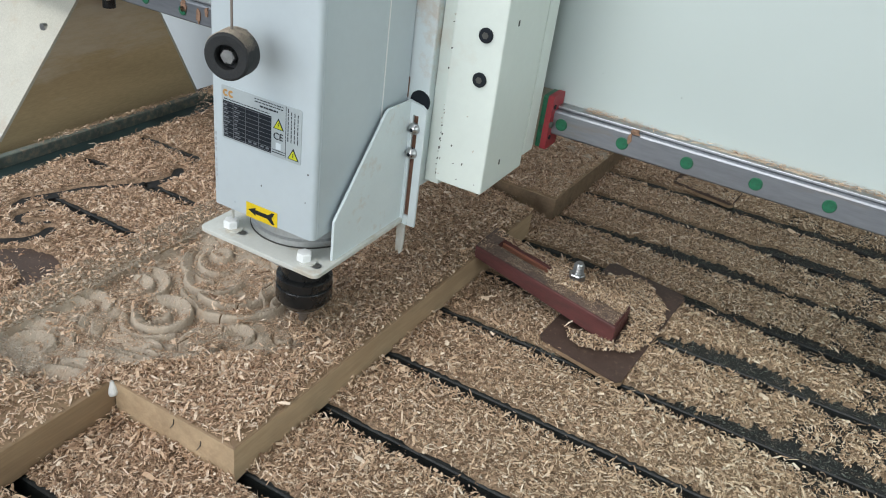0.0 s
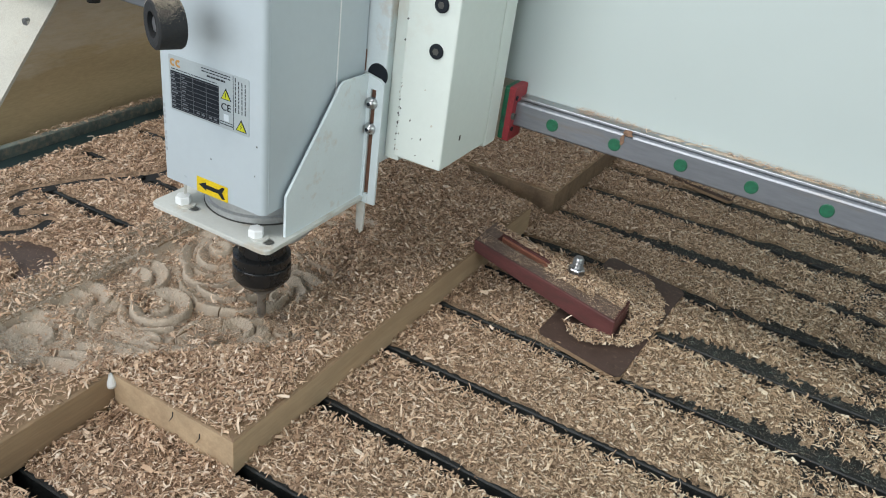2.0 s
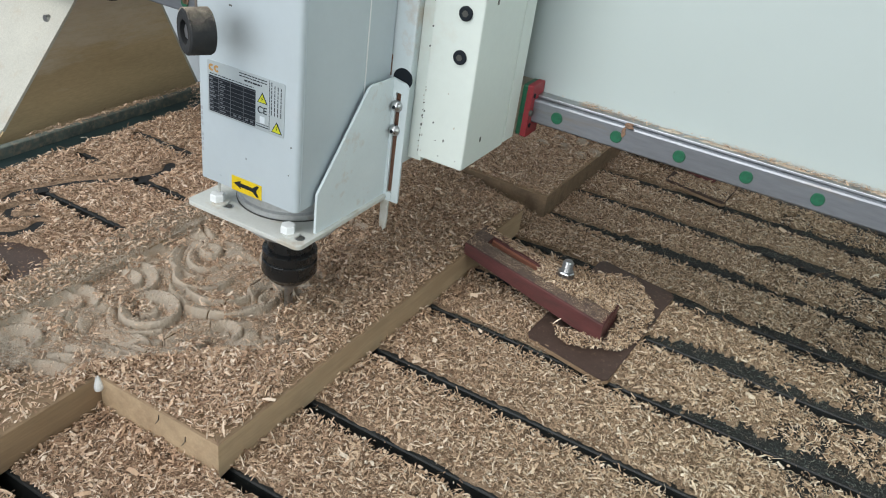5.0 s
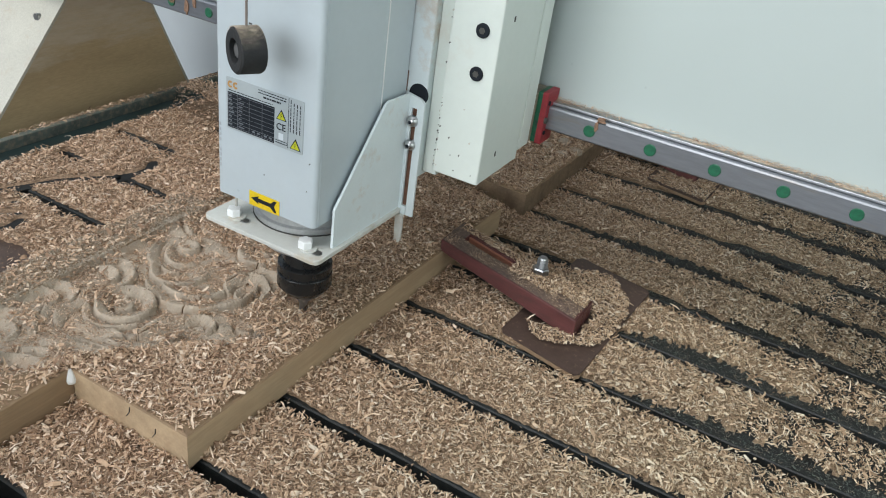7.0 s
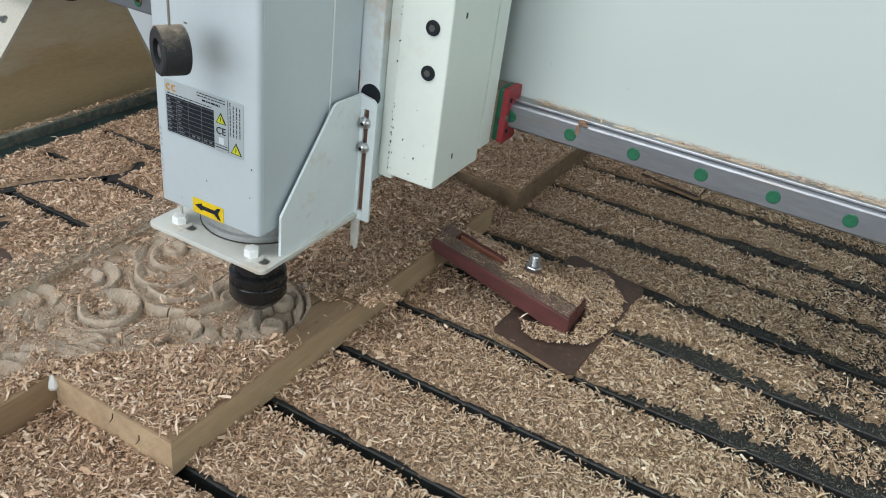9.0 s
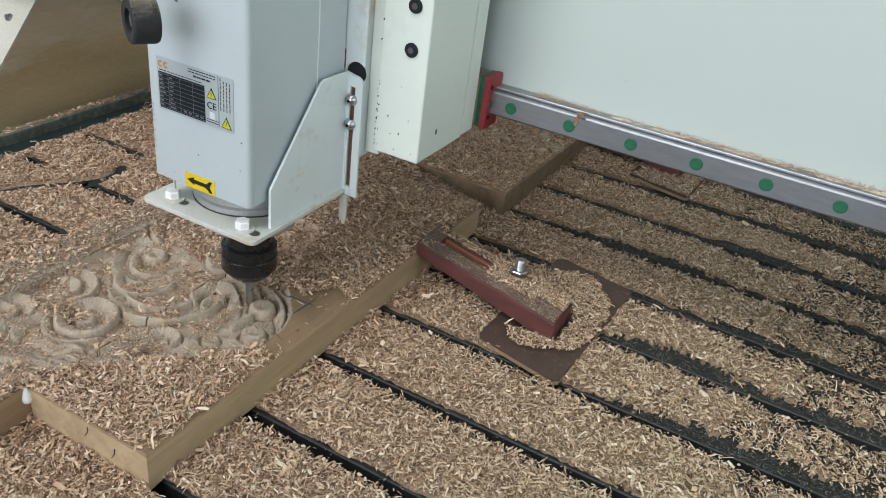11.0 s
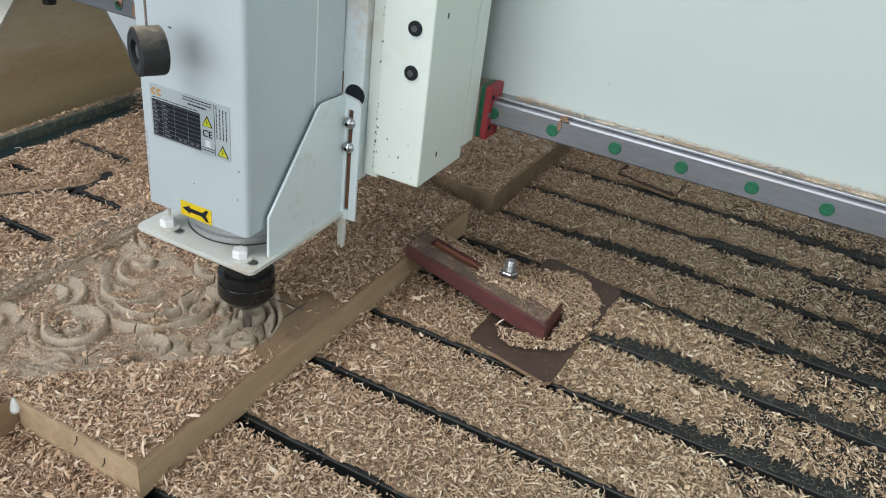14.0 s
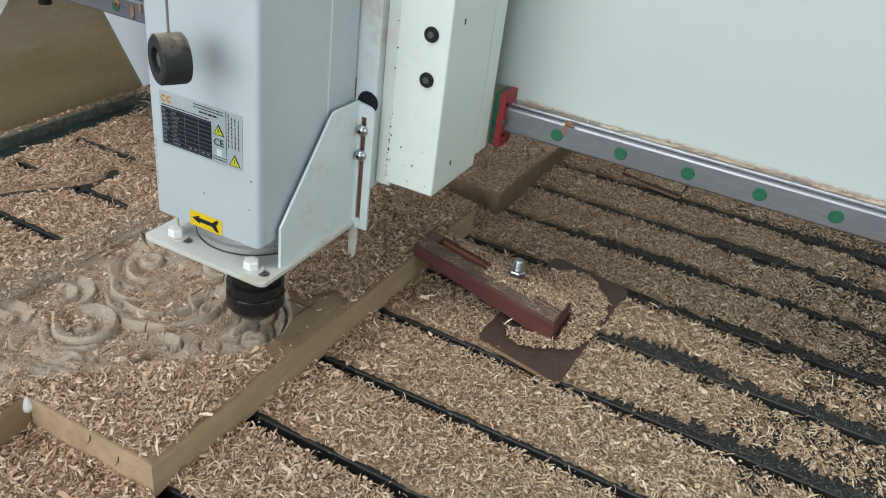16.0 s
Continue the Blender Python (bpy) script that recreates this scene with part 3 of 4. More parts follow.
def workpiece():
    b = root("carved_board", (-0.15, 0.1, 0.0), "half-carved beech panel of glued boards covered with chips", "wooden panel")
    board("plank", -0.307, lambda y: -0.1425, -0.56, 0.80, 0.0011, b, "long beech plank", side=M_FACE)
    board("crest_block", -0.1415, crest_edge, -0.307, 0.219, 0.0010, b, "glued-on beech block with sawn end")
    board("crest_block", -0.1415, lambda y: crest_edge(y) + 0.007, 0.277, 0.63, 0.006, b, "glued-on beech block with sawn end", carve=False, side=M_ENDWOOD)
    for x, y, q in ((-0.004, 0.440, 0.012), (0.008, 0.468, 0.011), (-0.034, 0.452, 0.014), (-0.066, 0.440, 0.012), (-0.020, 0.490, 0.014), (-0.052, 0.478, 0.012)):
        prof = [(q, TOP - 0.001), (q * 0.94, TOP + 0.0024), (q * 0.75, TOP + 0.0045), (q * 0.45, TOP + 0.0058), (0.0, TOP + 0.0062)]
        part("carved_boss", lathe(prof, (x, y, 0), n=22), M_CARVE, b, "rounded carved boss", True)
    g = lathe([(0.0, 0.0205), (0.0036, 0.0212), (0.0046, 0.0245), (0.0038, 0.0285), (0.0024, 0.0325), (0.0012, 0.0348), (0.0, 0.0353)], (-0.1425, -0.3085, 0), n=14)
    part("glue_bead", g, M_WHITECAP, b, "bead of dried white glue")
    for (ax, ay), (bx, by) in (((-0.0400, -0.1010), (-0.0370, -0.0690)), ((-0.0610, -0.0800), (-0.0330, -0.0790))):
        dx, dy = bx - ax, by - ay
        q = 0.0004 / math.hypot(dx, dy)
        part("scribed_line", prism([(ax - dy * q, ay + dx * q), (ax + dy * q, ay - dx * q), (bx + dy * q, by - dx * q), (bx - dy * q, by + dx * q)], "z", TOP - 0.001, TOP + 0.0005), M_PRIMER_SHADE, b, "thin dark scribed line")
    # drying cracks and a knot line on the sawn end
    for x, z, w in ((-0.080, 0.024, 0.0003), (-0.052, 0.017, 0.0004)):
        part("crack", prism([(x, z - 0.006), (x + w, z - 0.006), (x + 0.0045, z + 0.0005), (x + 0.005, z + 0.006), (x + 0.005 - w, z + 0.006), (x + 0.004, z + 0.001)], "y", -0.3078, -0.3069), M_PRIMER_SHADE, b, "dark drying crack")


workpiece()


# ---- the clamp on its backing plate ----
def clamp():
    p = root("clamp_backing_plate", (0.17, 0.1, 0.0), "dark brown film-faced plywood square lying under a wooden clamp", "plywood plate")
    ring = [(0.105, 0.020), (0.109, 0.013), (0.196, -0.005), (0.201, 0.0), (0.2145, 0.196), (0.209, 0.203), (0.122, 0.219), (0.116, 0.213)]
    part("face", prism(ring, "z", 0.0045, 0.0062), M_PHENOL, p, "dark brown film face")
    part("core", prism(ring, "z", 0.0, 0.0044), M_PLYEDGE, p, "pale frayed plywood edge")
    c = root("wooden_clamp", (0.10, 0.08, 0.006), "dusty red-brown hardwood clamp with a long slot", "clamp")
    # the clamp rests with its toe on the board and its heel on the plate
    a, b2 = Vector((-0.012, 0.079, 0.0)), Vector((0.1735, 0.075, 0.0))

    def tilt(bm):
        for v in bm.verts:
            s = (v.co.x + 0.012) / 0.1855
            v.co.z *= 0.54 + 0.42 * min(max(s, 0), 1)
            v.co.z += 0.0350 * (1 - s) + 0.0066 * s
            v.co.y += 0.026 * (1 - s)
            v.co.y -= 0.004
        return bm

    bodyb = box(-0.005, 0.1735, 0.050, 0.0735, 0.0, 0.0258, 0.0015)
    part("jaw", tilt(bodyb), M_CLAMP, c, "red-brown hardwood bar")
    part("jaw", tilt(box(-0.003, 0.1735, 0.0886, 0.104, 0.0, 0.024, 0.0015)), M_CLAMP, c, "red-brown hardwood bar")
    part("toe_block", tilt(box(-0.005, 0.014, 0.0736, 0.0885, 0.0, 0.0258, 0.001)), M_CLAMP, c)
    part("heel_block", tilt(box(0.080, 0.1735, 0.0736, 0.0885, 0.0, 0.0235, 0.001)), M_CLAMP, c)
    part("slot_wall", tilt(box(0.0145, 0.0795, 0.0852, 0.0884, 0.001, 0.0215, 0.0004)), M_CUT, c, "fresh pinkish sawn slot wall")
    part("dust_film", tilt(box(-0.0040, 0.170, 0.0515, 0.0722, 0.0262, 0.0266)), M_CLAMPTOP, c, "grey-brown dust film on the upper face")
    part("dust_film", tilt(box(-0.0040, 0.0138, 0.0724, 0.1035, 0.0263, 0.0267)), M_CLAMPTOP, c, "grey-brown dust film on the upper face")
    part("dust_film", tilt(box(0.0810, 0.172, 0.0724, 0.1035, 0.0262, 0.0268)), M_CLAMPTOP, c, "grey-brown dust film on the upper face")
    bolt = root("clamp_bolt", (0.108, 0.0975, 0.030), "zinc-plated stud with hexagon nut holding the clamp", "bolt")
    cx, cy = 0.1085, 0.0985
    part("nut", lathe([(0.0, 0.0335), (0.0088, 0.0335), (0.0094, 0.0345), (0.0094, 0.0405), (0.0084, 0.0420), (0.0, 0.0420)], (cx, cy, 0.0035), n=6), M_ZINC, bolt)
    part("washer", lathe([(0.0, 0.0318), (0.0098, 0.0318), (0.0098, 0.0334), (0.0, 0.0334)], (cx, cy, 0.0035), n=28), M_ZINC, bolt)
    prof = [(0.0, 0.030)]
    for i in range(11):
        prof += [(0.0060, 0.0405 + i * 0.0013), (0.0052, 0.04115 + i * 0.0013)]
    part("stud", lathe(prof + [(0.0048, 0.0553), (0.0042, 0.0562), (0.0, 0.0562)], (cx, cy, 0.002), n=18), M_ZINC, bolt, "threaded stud end")
    # the same set again further along the table
    for ob in (p, c, bolt):
        copy_thing(ob, Matrix.Translation(ob.location + Vector((0.007, 0.512, 0.0))))


clamp()


# ---- the gantry beam with its rail and leg ----
def gantry():
    g = root("gantry", (0.3, 0.1, 0.2), "white gantry beam with a linear guide rail", "machine gantry")
    part("beam", box(-1.0, 1.6, 0.0815, 0.125, 0.206, 0.80, 0.003), M_PANEL, g, "large smooth off-white steel panel")
    # rail: grooved flanks, drawn along x
    z = 0.2240
    prof = [(0.0600, z - 0.0100), (0.0600, z + 0.0100), (0.0615, z + 0.0115), (0.0812, z + 0.0115),
            (0.0812, z - 0.0115), (0.0740, z - 0.0115), (0.0715, z - 0.0090), (0.0680, z - 0.0090), (0.0660, z - 0.0115), (0.0615, z - 0.0115)]
    rail = part("guide_rail", prism(prof, "x", -0.75, 1.4), M_STEEL, g, "ground steel linear guide rail")
    part("rail_ledge", box(-0.75, 1.4, 0.0680, 0.0812, 0.2357, 0.2385, 0.0008), M_DARKSTEEL, g, "dull dusty ledge over the rail")
    cap = None
    for i in range(-12, 22):
        x = 0.0743 + i * 0.06
        if cap is None:
            cap, x0 = part("rail_cap", lathe([(0.0, 0.0588), (0.0052, 0.0588), (0.0058, 0.0594), (0.0058, 0.0615), (0.0, 0.0615)], (x, 0, z), "y", 20), M_GREENCAP, rail, "green plastic rail hole cap"), x
        else:
            ob = new("rail_cap", cap.data)
            ob.parent, ob.location = rail, (x - x0, 0, 0)
            tagged(ob, "green plastic rail hole cap")
    r = random.Random(4)
    # a thin uneven ridge of dust lies along the ledge behind the rail
    X, Y = np.meshgrid(np.linspace(0.085, 0.78, 420), np.linspace(0.0702, 0.0809, 9))
    hump = np.clip(1 - ((Y - 0.0765) / 0.0052) ** 2, 0, 1) * np.clip((X - 0.085) / 0.10, 0, 1)
    Z = 0.2374 + hump * (0.0016 + 0.0011 * wave(X, Y, 130, 91) + 0.0007 * wave(X, Y, 480, 92))
    ridge = sheet(np.stack([X, Y, Z], -1), 420, 9, M_DUST, "dust_ridge", g)
    tagged(ridge, "pale dust lying along the rail ledge", "", "", "stuff")
    for i in range(8):
        x, zz, a = r.uniform(0.05, 0.75), 0.245 + abs(r.gauss(0, 0.05)), r.uniform(0.0002, 0.0005)
        part("paint_speck", prism([(x - a, zz), (x, zz - a * 1.4), (x + a, zz), (x, zz + a)], "y", 0.0812, 0.0816), M_PRIMER_SHADE, g, "tiny dark speck on the paint")
    # reddish dust caked on the rail in a few places
    for x, zz, w, k in ((-0.404, 0.2295, 0.010, 0.016), (-0.381, 0.2225, 0.007, 0.020), (-0.368, 0.2300, 0.006, 0.012), (0.1400, 0.2310, 0.0045, 0.010), (0.1440, 0.2375, 0.009, 0.006)):
        pts = []
        for i in range(14):
            q = 2 * math.pi * i / 14
            g2 = r.uniform(0.65, 1.15)
            pts.append((x + 0.5 * w * g2 * math.cos(q), zz + 0.5 * k * g2 * math.sin(q)))
        part("dust_cake", prism(pts, "y", 0.0588, 0.0606), M_CAKE, g, "reddish-brown dust caked on the rail")
    # leg at the far side: tapered, its inner face brown with a painted sheen
    leg = [(-0.075, -0.04), (0.345, -0.04), (0.335, -0.01), (0.212, 0.24), (0.170, 0.24), (-0.030, 0.005)]
    part("leg_core", prism(leg, "x", -0.98, -0.664), M_LEGCREAM, g, "worn cream-painted tapered leg")
    inner = [(-0.066, -0.036), (0.338, -0.036), (0.328, -0.01), (0.209, 0.236), (0.174, 0.236), (-0.024, 0.008)]
    part("leg_face", prism(inner, "x", -0.664, -0.6615), M_LEGSHEEN, g, "brown inner leg face with a painted pale sheen")
    ridge = [(-0.0290, 0.0080), (-0.0265, 0.0045), (0.1735, 0.2365), (0.1710, 0.2400)]
    part("leg_seam", prism(ridge, "x", -0.6646, -0.6605), M_LEGCREAM, g, "pale folded edge of the leg")
    part("leg_screw", lathe([(0.0, -0.006), (0.0052, -0.006), (0.0052, 0.0), (0.0, 0.0)], (-0.690, 0.083, 0.135), "y", 16), M_ZINC, g, "small zinc screw")
    part("leg_bracket", box(-0.70, -0.62, 0.130, 0.175, 0.178, 0.215, 0.003), M_LEGCREAM, g, "small cream bracket")
    part("bracket_foot", lathe([(0.0, 0.163), (0.009, 0.163), (0.009, 0.178), (0.0, 0.178)], (-0.640, 0.150, 0)), M_BLACK, g, "black rubber foot")
    part("cabinet_panel", box(-1.6, -0.50, 0.62, 0.66, -0.5, 0.9, 0.003), M_CABINET, g, "pale blue-white rear cover panel")
    return g


GANTRY = gantry()


# ---- the bearing block and saddle that ride on the rail ----
def carriage():
    c = root("rail_carriage", (0.0, 0.05, 0.2), "bearing carriage with red and green end seals on the rail", "rail carriage")
    part("saddle_plate", box(-0.228, 0.0335, 0.0245, 0.0475, 0.1975, 0.70, 0.0015), M_CREAM, c, "cream-painted saddle plate")
    part("bearing_block", box(-0.03, 0.0334, 0.0482, 0.0785, 0.2005, 0.2490, 0.001), M_BLOCK, c, "dusty steel bearing block")

    def seal(x0, x1, grow):
        bm = prism(rounded(0.0520 - grow, 0.0792, 0.1990 - grow, 0.2500 + grow, 0.0022), "x", x0, x1)
        return bm

    part("green_end_cap", seal(0.0336, 0.0382, 0.0), M_GREENCAP, c, "green plastic end cap")
    part("red_seal", seal(0.0383, 0.0440, 0.0006), M_RED, c, "red end seal")
    for z in (0.210, 0.240):
        part("seal_screw", lathe([(0.0, 0.0440), (0.0022, 0.0440), (0.0022, 0.0450), (0.0, 0.0450)], (0, 0.057, z), "x", 14), M_INK, c)
    part("grease_nipple", lathe([(0.0, 0.0440), (0.003, 0.0440), (0.003, 0.0462), (0.0, 0.0462)], (0, 0.0535, 0.2235), "x", 14), M_PRIMER_SHADE, c)
    return c


CARRIAGE = carriage()


# ---- the spindle head ----
AX, AY = -0.0972, -0.126      # the spindle's axis
FRONT = -0.185                # front face of the cover


def letters(body, size, x, z, parent, material):
    cu = bpy.data.curves.new("lettering", "FONT")
    cu.body, cu.size, cu.extrude, cu.align_x, cu.align_y = body, size, 0.00012, "CENTER", "CENTER"
    tmp = new("lettering", cu)
    bpy.context.view_layer.update()
    me = bpy.data.meshes.new_from_object(tmp)
    bpy.data.objects.remove(tmp)
    me.transform(Matrix.Translation(Vector((x, FRONT - 0.00085, z)) - BASE[parent.name]) @ Matrix.Rotation(radians(90), 4, "X"))
    me.materials.clear()
    me.materials.append(material)
    ob = new("lettering", me)
    ob.parent = parent
    BASE[ob.name] = BASE[parent.name]
    return ob


def flat(x0, x1, z0, z1, out, bm=None, thick=0.0002):
    """A thin printed patch on the cover's front face."""
    return box(x0, x1, FRONT - out - thick, FRONT - out, z0, z1, bm=bm)


def spindle_head():
    h = root("spindle_head", (AX, AY, 0.02), "blue-white router spindle head with cover, base plate and bracket", "router spindle")
    cover = part("cover", prism(rounded(-0.148, -0.0465, FRONT, -0.1005, 0.0045, 6), "z", 0.1705, 0.66), M_COVER, h, "blue-white painted sheet cover with rounded edges", True)
    part("rear_cover", prism(rounded(-0.1475, -0.0470, -0.0995, -0.0605, 0.002, 2), "z", 0.176, 0.66), M_COVER, h, "blue-white rear cover shell")
    part("cover_seam", box(-0.1480, -0.0458, -0.1008, -0.0994, 0.176, 0.66), M_WHITECAP, h, "pale seam between the cover shells")
    part("side_panel", box(-0.0467, -0.0462, -0.1795, -0.1010, 0.1715, 0.66), M_COVER, h, "side of the painted cover")
    part("side_panel", box(-0.0471, -0.0464, -0.0990, -0.0610, 0.1770, 0.66), M_COVER, h, "side of the painted cover")
    for x, z, w in ((-0.0535, 0.2255, 0.0012), (-0.098, 0.2015, 0.0008), (-0.055, 0.2015, 0.0006), (-0.114, 0.320, 0.003)):
        part("scratch", flat(x, x + w, z, z + 0.0012, 0.0001), M_PRIMER_SHADE, cover, "small dark paint chip")
    for i in range(9):
        if i != 4:
            part("stamped_mark", flat(-0.1447, -0.1430, 0.195 + i * 0.0045, 0.1978 + i * 0.0045, 0.0001), M_LINE, cover, "faint stamped mark")
    # rating label
    lab = part("rating_label", prism(rounded(-0.1365, -0.0600, 0.2315, 0.2745, 0.0012, 3), "y", FRONT - 0.0005, FRONT), M_LABEL, cover, "silver rating plate with black table")
    part("label_table", flat(-0.1350, -0.0880, 0.2330, 0.2625, 0.0005), M_INK, lab, "black printed table")
    for i in range(9):
        z = 0.2340 + i * 0.0034
        part("table_line", flat(-0.1350, -0.0880, z, z + 0.00022, 0.0007), M_DIM, lab)
    for x in (-0.1250, -0.1130, -0.1000):
        part("table_line", flat(x, x + 0.00025, 0.2330, 0.2625, 0.00075), M_DIM, lab)
    bars = bmesh.new()
    r = random.Random(8)
    for i in range(8):
        z = 0.2352 + i * 0.0034
        bars = flat(-0.1343, -0.1343 + r.uniform(0.003, 0.006), z, z + 0.0013, 0.0007, bars)
        bars = flat(-0.1238, -0.1238 + r.uniform(0.002, 0.006), z, z + 0.0010, 0.0007, bars)
    for x in (-0.110, -0.105, -0.098, -0.093):
        bars = flat(x, x + 0.003, 0.2352, 0.2366, 0.0007, bars)
    part("print_bars", bars, M_DIM, lab, "unreadable pale print")
    dark = None
    for z0, z1, a, b2 in ((0.2718, 0.2725, -0.1040, -0.0770), (0.2697, 0.2704, -0.1040, -0.0770), (0.2667, 0.2680, -0.0990, -0.0820), (0.2637, 0.2643, -0.1340, -0.0900)):
        x = a
        while x < b2:
            w = r.uniform(0.0014, 0.0040)
            dark = flat(x, min(x + w, b2), z0, z1, 0.0005, dark)
            x += w + 0.0007
    for i in range(4):
        z = 0.2470
        while z < 0.2725 - 0.001 * i:
            w = r.uniform(0.0014, 0.0040)
            dark = flat(-0.0726 + i * 0.0030, -0.0720 + i * 0.0030, z, min(z + w, 0.2730), 0.0005, dark)
            z += w + 0.0008
    dark = flat(-0.0745, -0.0742, 0.2330, 0.2740, 0.0005, dark)
    dark = flat(-0.0870, -0.0750, 0.2346, 0.2352, 0.0005, dark)
    dark = flat(-0.0870, -0.0750, 0.2366, 0.2370, 0.0005, dark)
    part("small_print", dark, M_INK, lab, "unreadable dark print")
    for x in (-0.1322, -0.1268):
        arc = [(x + 0.0028 * math.cos(radians(a)), 0.2688 + 0.0028 * math.sin(radians(a))) for a in range(50, 311, 20)]
        arc += [(x + 0.0012 * math.cos(radians(a)), 0.2688 + 0.0012 * math.sin(radians(a))) for a in range(310, 49, -20)]
        part("logo_shape", prism(arc, "y", FRONT - 0.0008, FRONT - 0.0005), M_ORANGE, lab, "orange logo shape")
    for x, z, k in ((-0.0812, 0.2580, 0.0049), (-0.0670, 0.2380, 0.0052)):
        tri = prism([(x - k, z - k * 0.8), (x + k, z - k * 0.8), (x, z + k * 0.95)], "y", FRONT - 0.0008, FRONT - 0.0005)
        sign = part("warning_triangle", tri, M_INK, lab, "black-edged yellow warning triangle")
        q = k * 0.80
        part("triangle_face", prism([(x - q, z - q * 0.85), (x + q, z - q * 0.85), (x, z + q * 0.80)], "y", FRONT - 0.0010, FRONT - 0.0008), M_WARN, sign)
        part("triangle_mark", prism([(x - 0.0004, z - 0.0024), (x + 0.0008, z - 0.0002), (x + 0.0001, z - 0.0002), (x + 0.0006, z + 0.0020), (x - 0.0006, z), (x + 0.0001, z)], "y", FRONT - 0.0012, FRONT - 0.0010), M_INK, sign)
    letters("CE", 0.0078, -0.0812, 0.2482, lab, M_INK)
    part("label_square", flat(-0.0836, -0.0788, 0.2378, 0.2432, 0.0005), M_CABINET, lab)
    # arrow sticker
    st = part("arrow_sticker", flat(-0.1128, -0.0812, 0.1702, 0.1832, 0.0001, None, 0.0003), M_YELLOW, cover, "yellow sticker with a black arrow")
    ar = [(-0.1105, 0.1770), (-0.1030, 0.1805), (-0.1034, 0.1785), (-0.0905, 0.1785), (-0.0865, 0.1818), (-0.0840, 0.1818), (-0.0868, 0.1768), (-0.0840, 0.1718), (-0.0865, 0.1718), (-0.0905, 0.1752), (-0.1034, 0.1752), (-0.1030, 0.1736)]
    part("arrow", prism(ar, "y", FRONT - 0.0008, FRONT - 0.0004), M_INK, st, "black arrow")
    # spindle body, base plate, nose and nut
    part("spindle_body", lathe([(0.0, 0.1466), (0.0465, 0.1466), (0.0475, 0.1480), (0.0475, 0.1525), (0.0455, 0.1540), (0.0455, 0.200), (0.0, 0.200)], (AX, AY, 0), n=56), M_SPINDLE, h, "grey cylindrical spindle body", True)
    plate = part("base_plate", prism(rounded(-0.1585, -0.0365, -0.1925, -0.0600, 0.006, 4), "z", 0.1425, 0.1465, 0.0006), M_PLATE, h, "dusty white base plate")
    for x, y in ((-0.1365, -0.1775), (-0.0580, -0.1795)):
        w = prism(rounded(x + 0.002, x + 0.017, y - 0.0042, y + 0.0042, 0.0040), "z", 0.1464, 0.14665)
        part("plate_slot", w, M_DARKSTEEL, plate, "steel-edged adjustment slot")
        part("slot_gap", prism(rounded(x + 0.0035, x + 0.0158, y - 0.0028, y + 0.0028, 0.0026), "z", 0.14655, 0.1469), M_PRIMER_SHADE, plate, "dark adjustment slot")
        b = part("hex_bolt", lathe([(0.0, 0.1480), (0.0064, 0.1480), (0.0064, 0.1535), (0.0058, 0.1547), (0.0, 0.1547)], (x, y, 0), n=6), M_WHITECAP, plate, "white-painted hexagon bolt")
        part("washer", lathe([(0.0, 0.1466), (0.0072, 0.1466), (0.0072, 0.1480), (0.0, 0.1480)], (x + 0.0035, y, 0), n=24), M_PLATE, b)
    part("bolt_stem", lathe([(0.0, 0.1545), (0.0012, 0.1545), (0.0012, 0.172), (0.0, 0.172)], (-0.1375, -0.1740, 0), n=10), M_PLATE, plate, "thin pale pin")
    # thin dark ring paints the shadow at the spindle body's foot
    part("gap_ring", lathe([(0.0, 0.1466), (0.0481, 0.1466), (0.0481, 0.1471), (0.0, 0.1472)], (AX, AY, 0), n=56), M_PRIMER_SHADE, h, "dark ring painted as a shadow gap round the spindle body")
    part("nose_flange", lathe([(0.0, 0.1185), (0.0380, 0.1185), (0.0430, 0.1230), (0.0430, 0.1424), (0.0, 0.1424)], (AX, AY, 0), n=56), M_SPINDLE, h, "dusty grey nose flange", True)
    part("collet_nut", lathe([(0.0, 0.0605), (0.0175, 0.0605), (0.0190, 0.0615), (0.0250, 0.0690), (0.0258, 0.0705), (0.0258, 0.0830), (0.0252, 0.0838), (0.0243, 0.0840), (0.0243, 0.0856), (0.0254, 0.0862), (0.0254, 0.0930), (0.0240, 0.0945),
                              (0.0208, 0.0955), (0.0208, 0.1130), (0.0190, 0.1160), (0.0, 0.1160)], (AX, AY, 0), n=56), M_BLACK, h, "glossy black collet nut", True)
    part("collet", lathe([(0.0, 0.0520), (0.0085, 0.0520), (0.0095, 0.0530), (0.0095, 0.0604), (0.0, 0.0604)], (AX, AY, 0), n=28), M_DARKSTEEL, h, "steel collet end", True)
    part("cutter", lathe([(0.0, 0.0200), (0.0022, 0.0215), (0.0040, 0.0260), (0.0040, 0.0519), (0.0, 0.0519)], (AX, AY, 0), n=18), M_ZINC, h, "ball-nosed steel cutter", True)
    # side bracket with slotted flange
    side = [(-0.1660, 0.1466), (-0.1660, 0.1825), (-0.1015, 0.2570), (-0.0965, 0.2590), (-0.0610, 0.2580), (-0.0610, 0.1410), (-0.0690, 0.1410)]
    br = part("bracket", prism(side, "x", -0.0425, -0.0400, 0.0005), M_BRACKET, h, "white folded side bracket")
    fl = box(-0.0425, -0.0368, -0.0640, -0.0612, 0.1410, 0.2462, 0.0003, 1)
    fl = box(-0.0318, -0.0245, -0.0640, -0.0612, 0.1410, 0.2462, 0.0003, 1, fl)
    fl = box(-0.0367, -0.0319, -0.0640, -0.0612, 0.1410, 0.1500, 0.0003, 1, fl)
